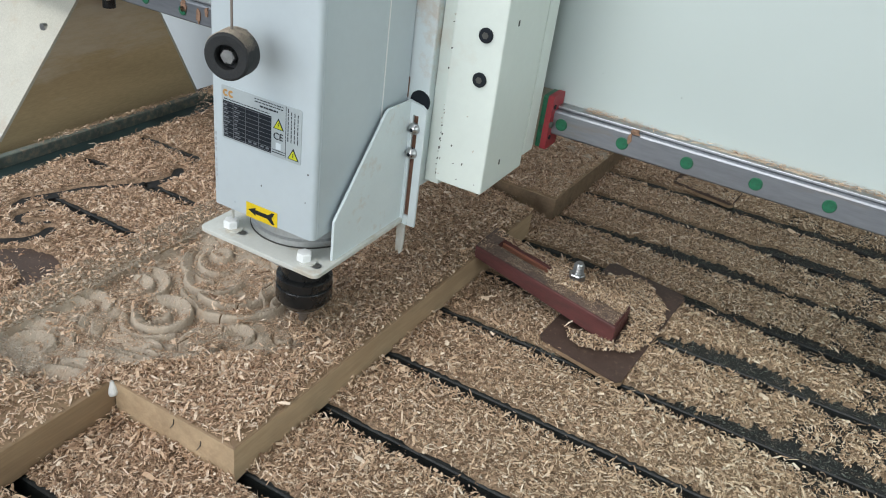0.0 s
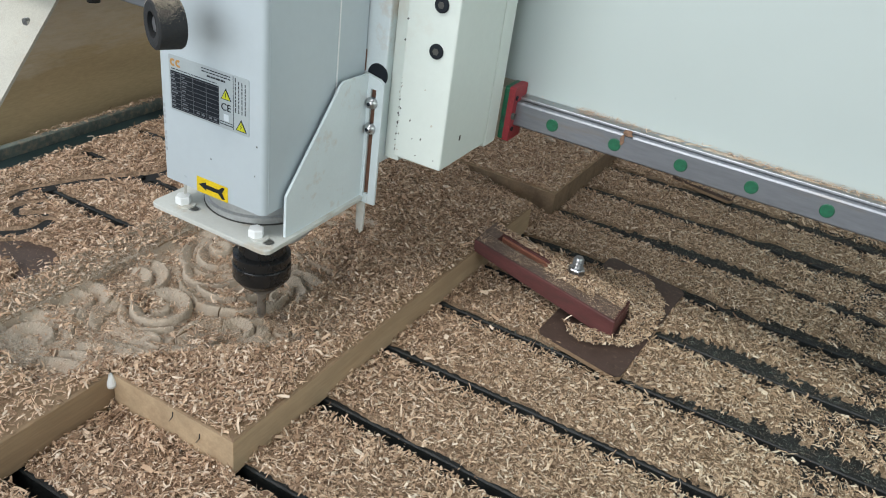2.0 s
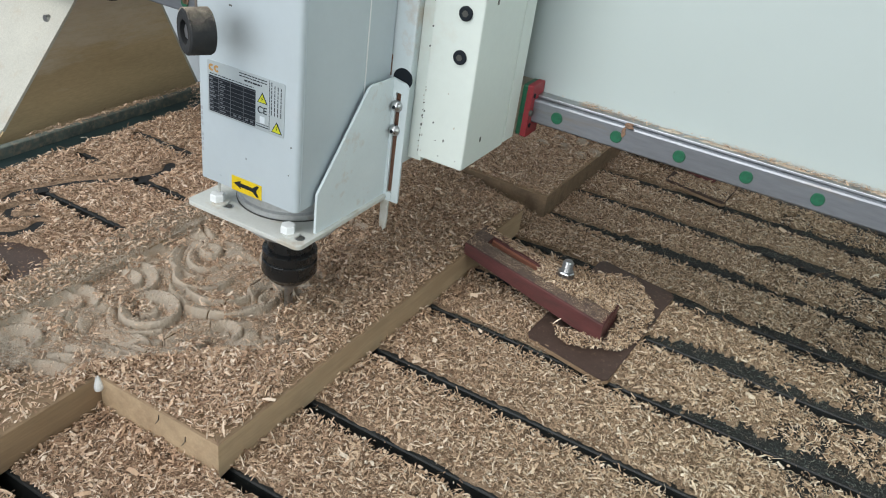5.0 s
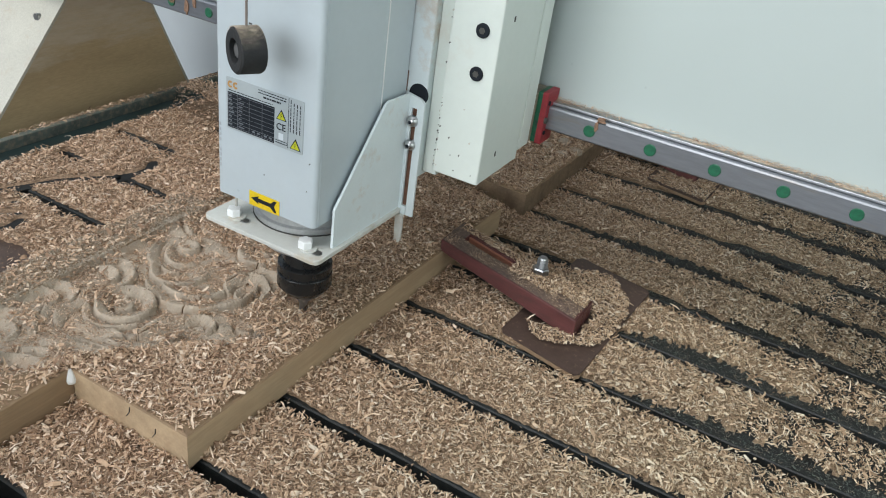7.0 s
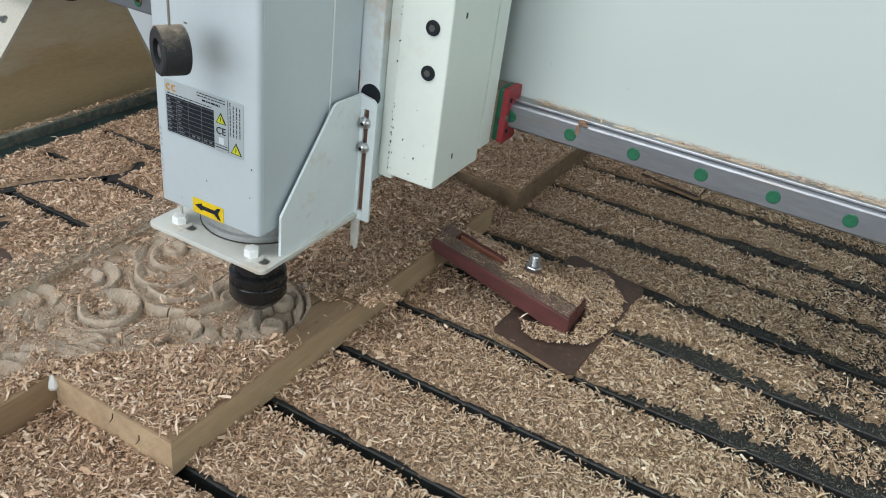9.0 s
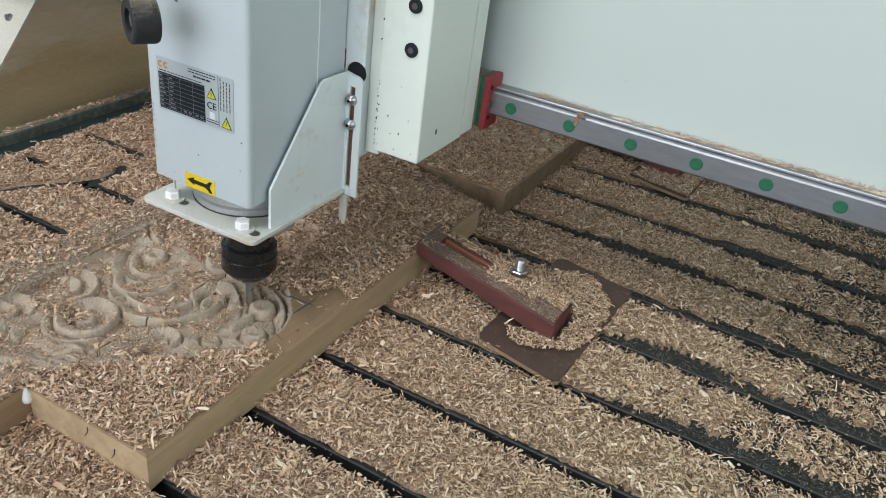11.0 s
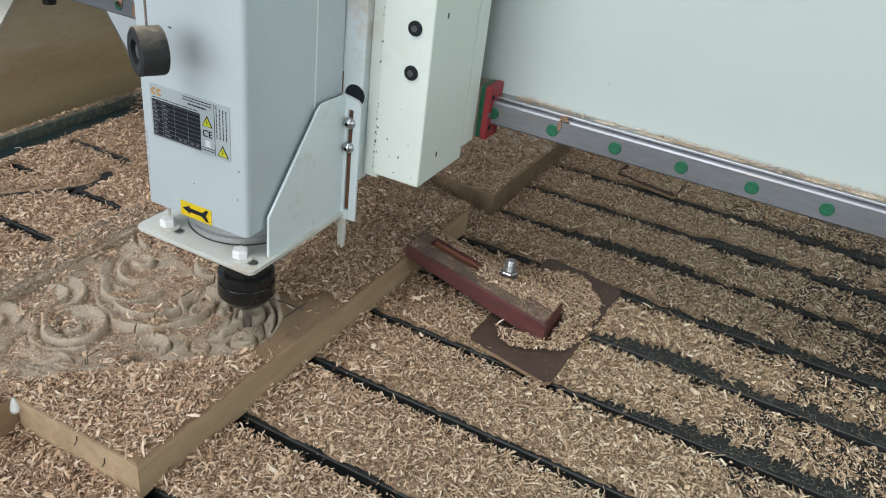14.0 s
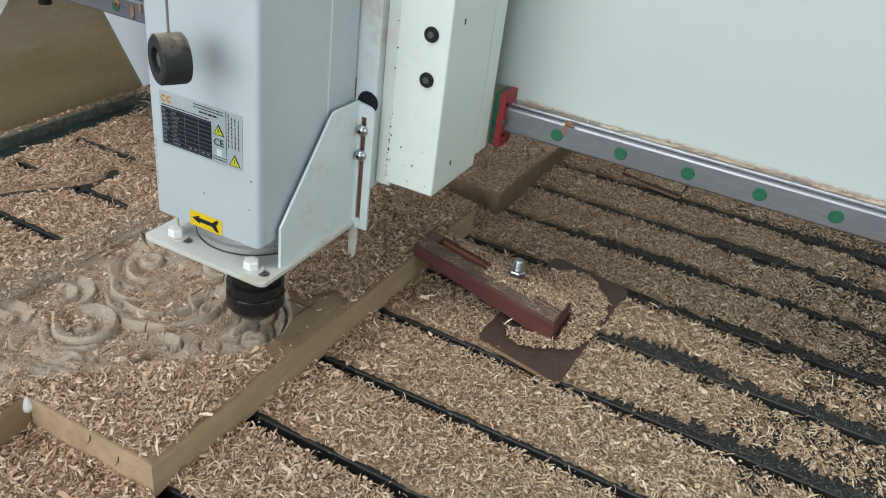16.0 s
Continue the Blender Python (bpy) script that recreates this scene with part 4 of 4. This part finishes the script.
    fl = prism([(-0.0425, 0.2460), (-0.0245, 0.2460), (-0.0247, 0.2505), (-0.0262, 0.2535), (-0.0290, 0.2555), (-0.0425, 0.2580)], "y", -0.0640, -0.0612, bm=fl)
    part("slotted_flange", fl, M_BRACKET, br, "white flange with a long slot")
    part("slot_back", box(-0.0376, -0.0299, -0.0609, -0.0602, 0.1500, 0.2462), M_RUST, br, "rusty dust seen in the slot")
    for z in (0.2344, 0.2119):
        part("button_screw", lathe([(0.0, -0.0696), (0.0020, -0.0694), (0.0044, -0.0676), (0.0054, -0.0650), (0.0054, -0.0640), (0.0, -0.0640)], (-0.0345, 0, z), "y", 20), M_ZINC, br, "steel button screw", True)
        part("screw_socket", lathe([(0.0, -0.06985), (0.0017, -0.06985), (0.0017, -0.0690), (0.0, -0.0690)], (-0.0345, 0, z), "y", 6), M_INK, br)
    part("drip_strip", prism([(-0.0405, 0.1415), (-0.0325, 0.1415), (-0.0322, 0.1280), (-0.0330, 0.1130), (-0.0352, 0.1105), (-0.0372, 0.1150), (-0.0392, 0.1120), (-0.0400, 0.1250)], "y", -0.0668, -0.0645), M_PLATE, h, "loose dusty strip hanging from the bracket")
    # z plate and side column
    zp = part("z_plate", box(-0.1660, -0.0270, -0.0590, -0.0200, 0.1790, 0.70, 0.0015), M_BRACKET, h, "blue-white lift plate")
    part("filler_plate", box(-0.0269, -0.0125, -0.0500, -0.0200, 0.1840, 0.70, 0.001), M_CREAM, zp, "cream filler plate beside the column")
    part("plate_hole", lathe([(0.0, -0.0594), (0.0095, -0.0594), (0.0095, -0.0585), (0.0, -0.0585)], (-0.0345, 0, 0.2575), "y", 28), M_INK, zp, "round black hole")
    part("rust_line", box(-0.0480, -0.0462, -0.0605, -0.0592, 0.2580, 0.2760, 0.0003), M_RUST, zp, "rusty streak by the bracket")
    col = part("side_column", box(-0.0120, 0.0335, -0.0600, 0.0235, 0.1925, 0.70, 0.0016), M_CREAM, h, "cream-painted square side column")
    for z in (0.2904, 0.3260, 0.3900):
        bolt = part("socket_bolt", lathe([(0.0, -0.0603), (0.0060, -0.0603), (0.0060, -0.0615), (0.0054, -0.0622), (0.0, -0.0622)], (0.0177, 0, z), "y", 28), M_INK, col, "black socket-head bolt", True)
        part("socket", lathe([(0.0, -0.0626), (0.0028, -0.0626), (0.0028, -0.0621), (0.0, -0.0621)], (0.0177, 0, z), "y", 6), M_PRIMER_SHADE, bolt)
    for y, z in ((-0.030, 0.2120), (-0.037, 0.3330), (0.005, 0.3530)):
        part("paint_chip", box(0.0334, 0.0338, y - 0.0012, y + 0.0012, z, z + 0.0045), M_PRIMER_SHADE, col, "dark bare paint chip")
    r = random.Random(12)
    for i in range(34):
        edge = r.random() < 0.6
        x = -0.0117 + abs(r.gauss(0, 0.0012)) if edge else r.uniform(-0.011, 0.031)
        z = 0.1935 + abs(r.gauss(0, 0.055)) if edge else 0.1945 + abs(r.gauss(0, 0.03))
        a, b2 = r.uniform(0.0003, 0.0010), r.uniform(0.0003, 0.0016)
        part("paint_chip", prism([(x - a, z), (x, z - b2), (x + a, z + 0.2 * b2), (x + 0.3 * a, z + b2)], "y", -0.0603, -0.0599), M_PRIMER_SHADE if i % 3 else M_LEGCREAM, col, "dark bare paint chip")
    return h


HEAD = spindle_head()


# ---- the rubber bumper hanging on its cord ----
def bumper():
    b = root("rubber_bumper", (0, 0, 0), "dusty black rubber buffer with a bolt, hanging on a cord", "rubber buffer")
    prof = [(0.0092, 0.0005), (0.0086, 0.0090), (0.0098, 0.0094), (0.0146, 0.0094), (0.0161, 0.0081), (0.0166, -0.0076), (0.0158, -0.0093), (0.0, -0.0095)]
    part("buffer", lathe([(0.0, 0.0)] + prof, (0, 0, 0), "x", 44), M_RUBBER, b, "", True)
    part("hex_bolt", lathe([(0.0, 0.0008), (0.0058, 0.0008), (0.0058, 0.0062), (0.0050, 0.0072), (0.0, 0.0072)], (0, 0, 0), "x", 6), M_ZINC, b, "zinc hexagon bolt head")
    part("cord", lathe([(0.0, 0.017), (0.0009, 0.017), (0.0009, 0.42), (0.0, 0.42)], (0, 0, 0), "z", 10), M_CORD, b, "thin grey-brown cord")
    return b


BUMPER = bumper()

# ---- loose wood chips ----
def chips(name, x, y, z, label, seed, size=1.0, lift=0.0, parent=None, material=None):
    """Thin curled shavings, one strip of three facets each, lying at the given places."""
    r = np.random.RandomState(seed)
    n = len(x)
    # mostly fine slivers, some long curls, a few broad flakes
    kind = r.uniform(0, 1, n)
    fine, flake = kind < 0.45, kind > 0.95
    length = np.where(fine, np.clip(r.gamma(4.0, 0.00062, n), 0.0009, 0.006), np.clip(r.gamma(4.0, 0.00112, n), 0.0015, 0.0115)) * size
    width = np.where(fine, np.clip(r.gamma(3.0, 0.00026, n), 0.0004, 0.0016), np.clip(r.gamma(3.0, 0.00035, n), 0.0006, 0.0026)) * np.where(flake, 1.7, 1.0) * size
    curl = r.uniform(-0.4, 1.7, n)
    yaw, tip, rol = r.uniform(0, 2 * np.pi, n), r.normal(0, 0.30, n), r.normal(0, 0.55, n)
    rows = []
    for i, s in enumerate((-0.5, 0.05, 0.5)):
        for side in (-0.5, 0.5):
            u, v = s * length, side * width * (1.0 if i == 1 else r.uniform(0.35, 1.0, n))
            w = -curl * u * u / np.maximum(length, 1e-5) * 0.8
            v2, w2 = v * np.cos(rol) - w * np.sin(rol), v * np.sin(rol) + w * np.cos(rol)
            u3, w3 = u * np.cos(tip) - w2 * np.sin(tip), u * np.sin(tip) + w2 * np.cos(tip)
            rows.append(np.stack([x + u3 * np.cos(yaw) - v2 * np.sin(yaw), y + u3 * np.sin(yaw) + v2 * np.cos(yaw), z + w3], -1))
    V = np.stack(rows, 1)
    if parent:
        V = V - np.array(BASE[parent.name])
        z = z - BASE[parent.name].z
    low = V[:, :, 2].min(1)
    V[:, :, 2] += np.maximum(0, (z - 0.0006 - low))[:, None] + (lift * r.uniform(0, 1, n) ** 2)[:, None]
    idx = np.arange(n)[:, None] * 6
    quads = np.concatenate([idx + np.array([[a, a + 1, a + 3, a + 2]]) for a in (0, 2)], 0)
    me = bpy.data.meshes.new(name)
    raw_mesh(me, V.reshape(-1, 3).astype(np.float32), quads)
    me.polygons.foreach_set("use_smooth", np.zeros(len(me.polygons), dtype=bool))
    me.materials.append(material or M_CHIP)
    ob = new(name, me)
    ob.parent = parent
    return tagged(ob, label, "" if parent else "wood chips", "", "stuff")


def on_plate(x, y):
    """Inside the plywood plate's outline."""
    c = ((0.105, 0.016), (0.200, -0.004), (0.2140, 0.200), (0.118, 0.219))
    ok = np.ones(np.shape(x), dtype=bool)
    for (ax, ay), (bx, by) in zip(c, c[1:] + c[:1]):
        ok &= (bx - ax) * (y - ay) - (by - ay) * (x - ax) > 0
    return ok


def fresh_zone(x, y):
    """The last part of the carving, buried in chips until the cutter has been there."""
    return (np.hypot((x + 0.058) / 0.034, (y + 0.122) / 0.052) < 1 + 0.06 * wave(x, y, 140, 88)) & (x > -0.090)


def swept_zone(x, y):
    """The strip by the panel's edge that the cutter blows clean late on."""
    return fresh_zone(x, y) | (np.hypot((x + 0.024) / 0.027, (y + 0.102) / 0.060) < 1 + 0.08 * wave(x, y, 140, 87)) & (x > -0.075)


def scatter():
    r = np.random.RandomState(21)
    # on the table, thinning with distance
    n = 640000
    x, y = r.uniform(-0.570, 0.56, n), r.uniform(-0.48, 0.85, n)
    gap = np.abs((y / SLOT + 0.5) % 1 - 0.5) * SLOT
    gap = np.where(slot_open(x, np.round(y / SLOT)), gap, 0.05)
    far = np.clip(1.25 - 0.75 * np.clip(y - 0.1, 0, 1), 0.35, 1)
    under = (x > -0.306) & (x < crest_edge(y) - 0.001) & ((y < 0.219) | (x < -0.142)) & ~((x > -0.142) & (y < -0.307))
    under |= (x > -0.142) & (x < crest_edge(y) + 0.006) & (y > 0.277) & (y < 0.63)
    plate = on_plate(x, y) | on_plate(x - 0.007, y - 0.512)
    ks = np.round(y / SLOT)
    free = np.where(y > ks * SLOT, slot_half(x, ks, True), slot_half(x, ks, False)) + 0.0004 * wave(x, y * 0, 90, 11) + r.normal(0, 0.0011, n)
    keep = (gap > free) & ~under & ~plate & (r.uniform(0, 1, n) < far)
    keep &= (bare(x, y) < r.uniform(-0.12, 0.10, n) + 0.02) & (dark_trench(x, y) > 0.0025)
    filled = (np.abs(y + 0.3) < 0.013) & (x < -0.014) & ~under & ~plate
    keep |= filled
    hollow = in_hollow(x, y) & (r.uniform(0, 1, n) < 0.95)
    sparse = thin(x, y)
    keep &= (sparse < 0) | (r.uniform(0, 1, n) < np.clip(0.62 - 0.35 * sparse, 0.22, 0.62))
    keep &= ~hollow
    x, y = x[keep], y[keep]
    chips("table_wood_chips", x, y, heap_height(x, y) + 0.0012 + 0.0008 * wave(x, y, 160, 7) - np.where((thin(x, y) > 0) | in_hollow(x, y), 0.003, 0), "curled pinkish-brown wood chips strewn over the table", 22, 1.08, 0.0045)
    # dark crumbs on the table where the chips have gone
    n = 150000
    x, y = r.uniform(0.02, 0.62, n), r.uniform(-0.05, 0.62, n)
    ks = np.round(y / SLOT)
    near = np.abs(y - ks * SLOT)
    keep = (near > 0.0072) & ((near < np.where(y > ks * SLOT, slot_half(x, ks, True), slot_half(x, ks, False)) + 0.002) | (bare(x, y) > -0.05)) & ~on_plate(x, y)
    chips("dark_crumbs", x[keep], y[keep], np.full(keep.sum(), -0.0026), "dark crumbs on the bare table beside the slots", 29, 0.45, 0.0015, None, M_LIP)
    # a few that fell into the slots
    m = 2400
    x, y = r.uniform(-0.5, 0.8, m), np.round(r.uniform(-3, 8, m)) * SLOT + r.uniform(-0.006, 0.006, m)
    z = np.where(r.uniform(0, 1, m) < 0.35, -0.0024, -0.018)
    chips("slot_wood_chips", x, y, z, "single wood chips caught in the dark table slots", 23, 0.75)
    # on the boards
    n = 330000
    x, y = r.uniform(-0.307, 0.03, n), r.uniform(-0.62, 0.62, n)
    onto = (x < -0.143) | ((x > -0.141) & (x < crest_edge(y) - 0.001) & (y > -0.306) & (y < 0.218)) | ((x > -0.141) & (x < crest_edge(y) + 0.006) & (y > 0.278))
    depth = carving(x, y)
    thick = np.where(depth < -0.0015, 0.010 + 0.36 * (wave(x, y, 75, 41) > 0.58) + 0.10 * (depth < -0.0110), 1.0)
    thick = np.where((depth < -0.0015) & (y > -0.07), 0.55, thick)
    margin = ((x < -0.262) & (y < -0.02)) | ((x < -0.143) & (y < -0.33))
    thick = np.where(margin, 0.22, thick)
    fresh = fresh_zone(x, y)
    loose = swept_zone(x, y) & ((depth > -0.0015) | fresh)
    thick = np.where((x > crest_edge(y) - 0.010) & (y < 0.2), thick * 0.35, thick)
    near_corner = (y < -0.29) & (x > -0.05)
    thick = np.where(near_corner, thick * 0.5, thick)
    pick = r.uniform(0, 1, n)
    keep = onto & (pick < thick) & (~loose | (pick < 0.012))
    gone = onto & loose & ((pick < thick) | fresh)
    blown = blown_clumps(x[gone], y[gone])
    x, y = x[keep], y[keep]
    # pale fine dust along the plank's outer margin and over its near end
    q = r.uniform(0, 1, n)
    fx, fy = r.uniform(-0.306, -0.20, n), r.uniform(-0.55, 0.10, n)
    fine = (((fx < -0.262) & (fy < 0.05)) | (fy < -0.32)) & (q < 0.5)
    chips("plank_dust", fx[fine], fy[fine], np.full(fine.sum(), TOP + 0.0004), "pale grey-brown wood dust on the plank's margin", 36, 0.30, 0.001, None, M_DUST)
    cx, cy = r.uniform(-0.27, -0.03, n), r.uniform(-0.36, 0.04, n)
    deep = carving(cx, cy)
    fine = (deep < -0.0015) & (q < 0.04 + 0.30 * (wave(cx, cy, 85, 43) > 0.5) + 0.25 * (deep < -0.0105)) & ~fresh_zone(cx, cy)
    chips("carving_dust", cx[fine], cy[fine], TOP + deep[fine] + 0.0004, "fine crumbs of wood lying in the carving", 37, 0.42, 0.001)
    chips("board_wood_chips", x, y, TOP + carving(x, y) + 0.0012, "curled wood chips heaped on the carved panel", 24, 1.08, 0.0045)
    # on the plate and clamp
    n = 16000
    x, y = r.uniform(0.10, 0.215, n), r.uniform(-0.005, 0.22, n)
    strewn = on_plate(x, y) & (wave(x, y, 60, 48) > -0.75)
    fx, fy = x[strewn], y[strewn]
    chips("plate_wood_chips", fx + 0.007, fy + 0.512, np.full(len(fx), 0.0075), "wood chips strewn over the further plate", 34, 0.9, 0.003)
    heap = on_plate(x, y) & (np.hypot((x - 0.154) / 0.055, (y - 0.110) / 0.086) < 1 + 0.05 * wave(x, y, 120, 45))
    heap &= ~((x < 0.178) & (np.abs(y - 0.0735) < 0.026))
    x, y = x[heap], y[heap]
    hgt = 0.0075 + 0.006 * np.clip(1 - np.hypot((x - 0.165) / 0.05, (y - 0.085) / 0.09), 0, 1)
    chips("plate_wood_chips", x, y, hgt, "wood chips heaped round the clamp on its plate", 25, 0.95, 0.003)
    chips("plate_wood_chips", x + 0.007, y + 0.512, hgt, "wood chips heaped round the further clamp on its plate", 35, 0.95, 0.003)
    n = 3600
    x = r.uniform(0.080, 0.172, n)
    y = r.uniform(0.064, 0.103, n)
    k = (np.hypot(x - 0.1085, y - 0.092) > 0.010) & (y > 0.066 + 0.010 * (x > 0.14))
    x, y = x[k], y[k]
    s = (x + 0.012) / 0.1855
    chips("clamp_wood_chips", x, y + 0.026 * (1 - s) - 0.004, 0.0266 * (0.54 + 0.42 * s) + 0.0358 * (1 - s) + 0.0074 * s, "wood chips lying on the clamp's upper face", 26, 0.85, 0.003)
    n = 6000
    x, y = r.uniform(-0.003, 0.172, n), r.uniform(0.051, 0.073, n)
    k = wave(x, y, 120, 47) > r.uniform(-0.9, 0.8, n)
    x, y = x[k], y[k]
    s = (x + 0.012) / 0.1855
    chips("clamp_crumbs", x, y + 0.026 * (1 - s) - 0.004, 0.0268 * (0.54 + 0.42 * s) + 0.0350 * (1 - s) + 0.0066 * s + 0.0003, "fine wood crumbs on the clamp's bar", 38, 0.26, 0.001)
    n = 1100
    x = r.uniform(0.0, 0.080, n)
    y = r.uniform(0.090, 0.103, n)
    s = (x + 0.012) / 0.1855
    chips("clamp_wood_chips", x, y + 0.026 * (1 - s) - 0.004, 0.0240 * (0.54 + 0.42 * s) + 0.0358 * (1 - s) + 0.0074 * s, "wood chips lying on the clamp's upper face", 27, 0.7, 0.002)
    # along the edge rail
    n = 5200
    x, y = -0.6292 + 0.0088 * r.uniform(0, 1, n) ** 1.6, r.uniform(-0.5, 1.2, n)
    keep = (wave(x * 0, y, 45, 61) > r.uniform(-1.2, 0.3, n))
    chips("edge_wood_chips", x[keep], y[keep], np.full(keep.sum(), 0.0060), "wood chips lying along the table's edge rail", 28, 0.9, 0.004)


def ledge_chips():
    r = np.random.RandomState(77)
    x = np.concatenate([r.uniform(0.10, 0.75, 5200), r.uniform(-0.1, 0.12, 160), r.normal(0.098, 0.005, 130), r.normal(0.33, 0.05, 300)])
    keep = wave(x, 0 * x, 60, 78) + 3.0 * np.clip(x - 0.1, 0, 0.3) > r.uniform(-0.9, 0.7, len(x))
    x = x[keep]
    off = r.normal(0.0005, 0.0026, len(x))
    chips("ledge_dust", x, 0.0755 + np.clip(off, -0.0048, 0.0052), np.full(len(x), 0.2390), "fine chips on the rail's ledge", 79, 0.42, 0.003, GANTRY)


CLUMPS = []


def blown_clumps(x, y):
    """Small clumps of chips at the panel's edge that the cutter blows off it."""
    col, row = np.floor((x + 0.08) / 0.017).astype(int), np.floor((y + 0.22) / 0.019).astype(int)
    for c, w in sorted(set(zip(col.tolist(), row.tolist()))):
        m = (col == c) & (row == w)
        bx, by = x[m].mean(), y[m].mean()
        ob = chips("chip_clump", x[m] - bx, y[m] - by, np.where(fresh_zone(x[m], y[m]), 0.45 * carving(x[m], y[m]) * ((x[m] * 7919) % 1), 0) + 0.0012, "clump of loose chips by the panel's edge", 300 + 31 * int(c) + int(w), 1.0, 0.0035)
        ob["category"], ob["group"] = "chip clump", "blown chip clumps"
        ob.location = (bx, by, TOP)
        CLUMPS.append((ob, bx, by, int(c), int(w)))
    return len(CLUMPS)


def buffer_dust():
    """Fine fibres of dust cling to the buffer's upper side."""
    r = np.random.RandomState(91)
    n = 16000
    x, a = r.uniform(-0.0088, 0.0088, n), r.normal(0.0, 0.55, n)
    keep = np.abs(a) < 1.3
    x, a = x[keep], a[keep]
    chips("dust_fibres", x, 0.0163 * np.sin(a), 0.0163 * np.cos(a) + 0.0003, "fine pale dust fibres", 92, 0.11, 0.0, BUMPER, M_DUST)


scatter()
ledge_chips()
buffer_dust()


# ---- motion ----
def motions():
    # seconds, travel along the rail, travel of the gantry, lift of the head
    machine = [
        (0.0, 0.0215, -0.0196, -0.0049),
        (0.5, 0.0108, -0.0491, -0.0045),
        (1.0, -0.0089, -0.0586, -0.0048),
        (1.5, -0.0095, -0.0580, 0.0076),
        (2.0, -0.0075, -0.0430, 0.0093),
        (2.5, -0.0000, 0.0002, 0.0094),
        (3.0, -0.0000, 0.0000, -0.0000),
        (3.5, 0.0009, -0.0053, -0.0050),
        (6.0, 0.0163, 0.0037, 0.0089),
        (6.5, 0.0466, 0.0068, 0.0090),
        (7.0, 0.0467, 0.0072, -0.0028),
        (7.5, 0.0529, -0.0015, -0.0049),
        (8.0, 0.0580, -0.0164, -0.0048),
        (8.5, 0.0333, -0.0220, -0.0051),
        (9.0, 0.0290, -0.0192, -0.0050),
        (9.5, 0.0545, -0.0188, -0.0052),
        (12.0, -0.0261, 0.0439, 0.0084),
        (12.5, -0.0303, 0.0449, 0.0047),
        (13.0, -0.0301, 0.0450, -0.0053),
        (13.5, -0.0016, 0.0347, -0.0054),
        (14.0, 0.0288, 0.0077, -0.0057),
        (14.5, 0.0302, 0.0062, 0.0013),
        (15.0, 0.0296, 0.0062, 0.0090),
        (15.5, 0.0302, 0.0061, -0.0043),
        (16.0, 0.0392, -0.0076, -0.0053),
    ]
    # seconds, place of the hanging bumper, its turn on the cord
    swing = [
        (0.0, -0.0701, -0.2416, 0.3106, -73),
        (0.2, -0.0821, -0.2536, 0.3106, -138),
        (0.5, -0.0773, -0.2711, 0.3115, -108),
        (1.0, -0.1107, -0.2806, 0.3095, -115),
        (1.5, -0.1117, -0.2800, 0.3187, -115),
        (2.0, -0.1060, -0.2650, 0.3199, -115),
        (2.5, -0.0791, -0.2218, 0.3248, -100),
        (3.0, -0.0967, -0.2220, 0.3149, -106),
        (3.5, -0.1076, -0.2273, 0.3072, -117),
        (6.0, -0.0963, -0.2183, 0.3210, -117),
        (6.5, -0.0367, -0.2152, 0.3250, -117),
        (7.0, -0.0369, -0.2148, 0.3123, -117),
        (7.5, -0.0588, -0.2235, 0.3085, -117),
        (8.0, -0.0516, -0.2384, 0.3079, -117),
        (8.5, -0.0612, -0.2440, 0.3065, -117),
        (9.0, -0.0603, -0.2412, 0.3088, -117),
        (9.5, -0.0522, -0.2408, 0.3068, -117),
        (12.0, -0.1258, -0.1781, 0.3231, -117),
        (12.5, -0.1163, -0.1771, 0.3223, -117),
        (13.0, -0.1235, -0.1770, 0.3108, -117),
        (13.5, -0.0974, -0.1873, 0.3078, -117),
        (14.0, -0.0673, -0.2143, 0.3094, -117),
        (14.5, -0.0633, -0.2158, 0.3189, -117),
        (15.0, -0.0695, -0.2158, 0.3224, -117),
        (15.5, -0.0651, -0.2159, 0.3083, -117),
        (16.0, -0.0482, -0.2296, 0.3114, -117),
    ]
    hx, hy, hz = BASE["spindle_head"]
    walk(HEAD, [(t, pose(hx + a, hy + b, hz + c)) for t, a, b, c in machine])
    cx, cy, cz = BASE["rail_carriage"]
    walk(CARRIAGE, [(t, pose(cx + a, cy + b, cz)) for t, a, b, c in machine])
    gx, gy, gz = BASE["gantry"]
    walk(GANTRY, [(t, pose(gx, gy + b, gz)) for t, a, b, c in machine])
    # the cutter blows the loose clumps off the panel's edge, one after another
    for ob, x, y, c, w in CLUMPS:
        t0 = 6.9 + 0.28 * w + 0.15 * (c % 3)
        far = 0.045 + 0.012 * ((c * 5 + w * 3) % 5)
        side = crest_edge(y) + 0.014 + far * 0.6
        land = (-0.15 if y < -0.10 else -0.05) + 0.012 * ((c * 3 + w * 7) % 5 - 2)
        walk(ob, [(0.0, pose(x, y, TOP)), (t0, pose(x, y, TOP)), (t0 + 0.12, pose(x + (side - x) * 0.5, y + (land - y) * 0.4, TOP + 0.012)),
                  (t0 + 0.3, pose(side, land, 0.002)), (16.0, pose(side, land, 0.002))])
    walk(BUMPER, [(t, pose(x, y, z, 0, 0, turn)) for t, x, y, z, turn in swing])


motions()
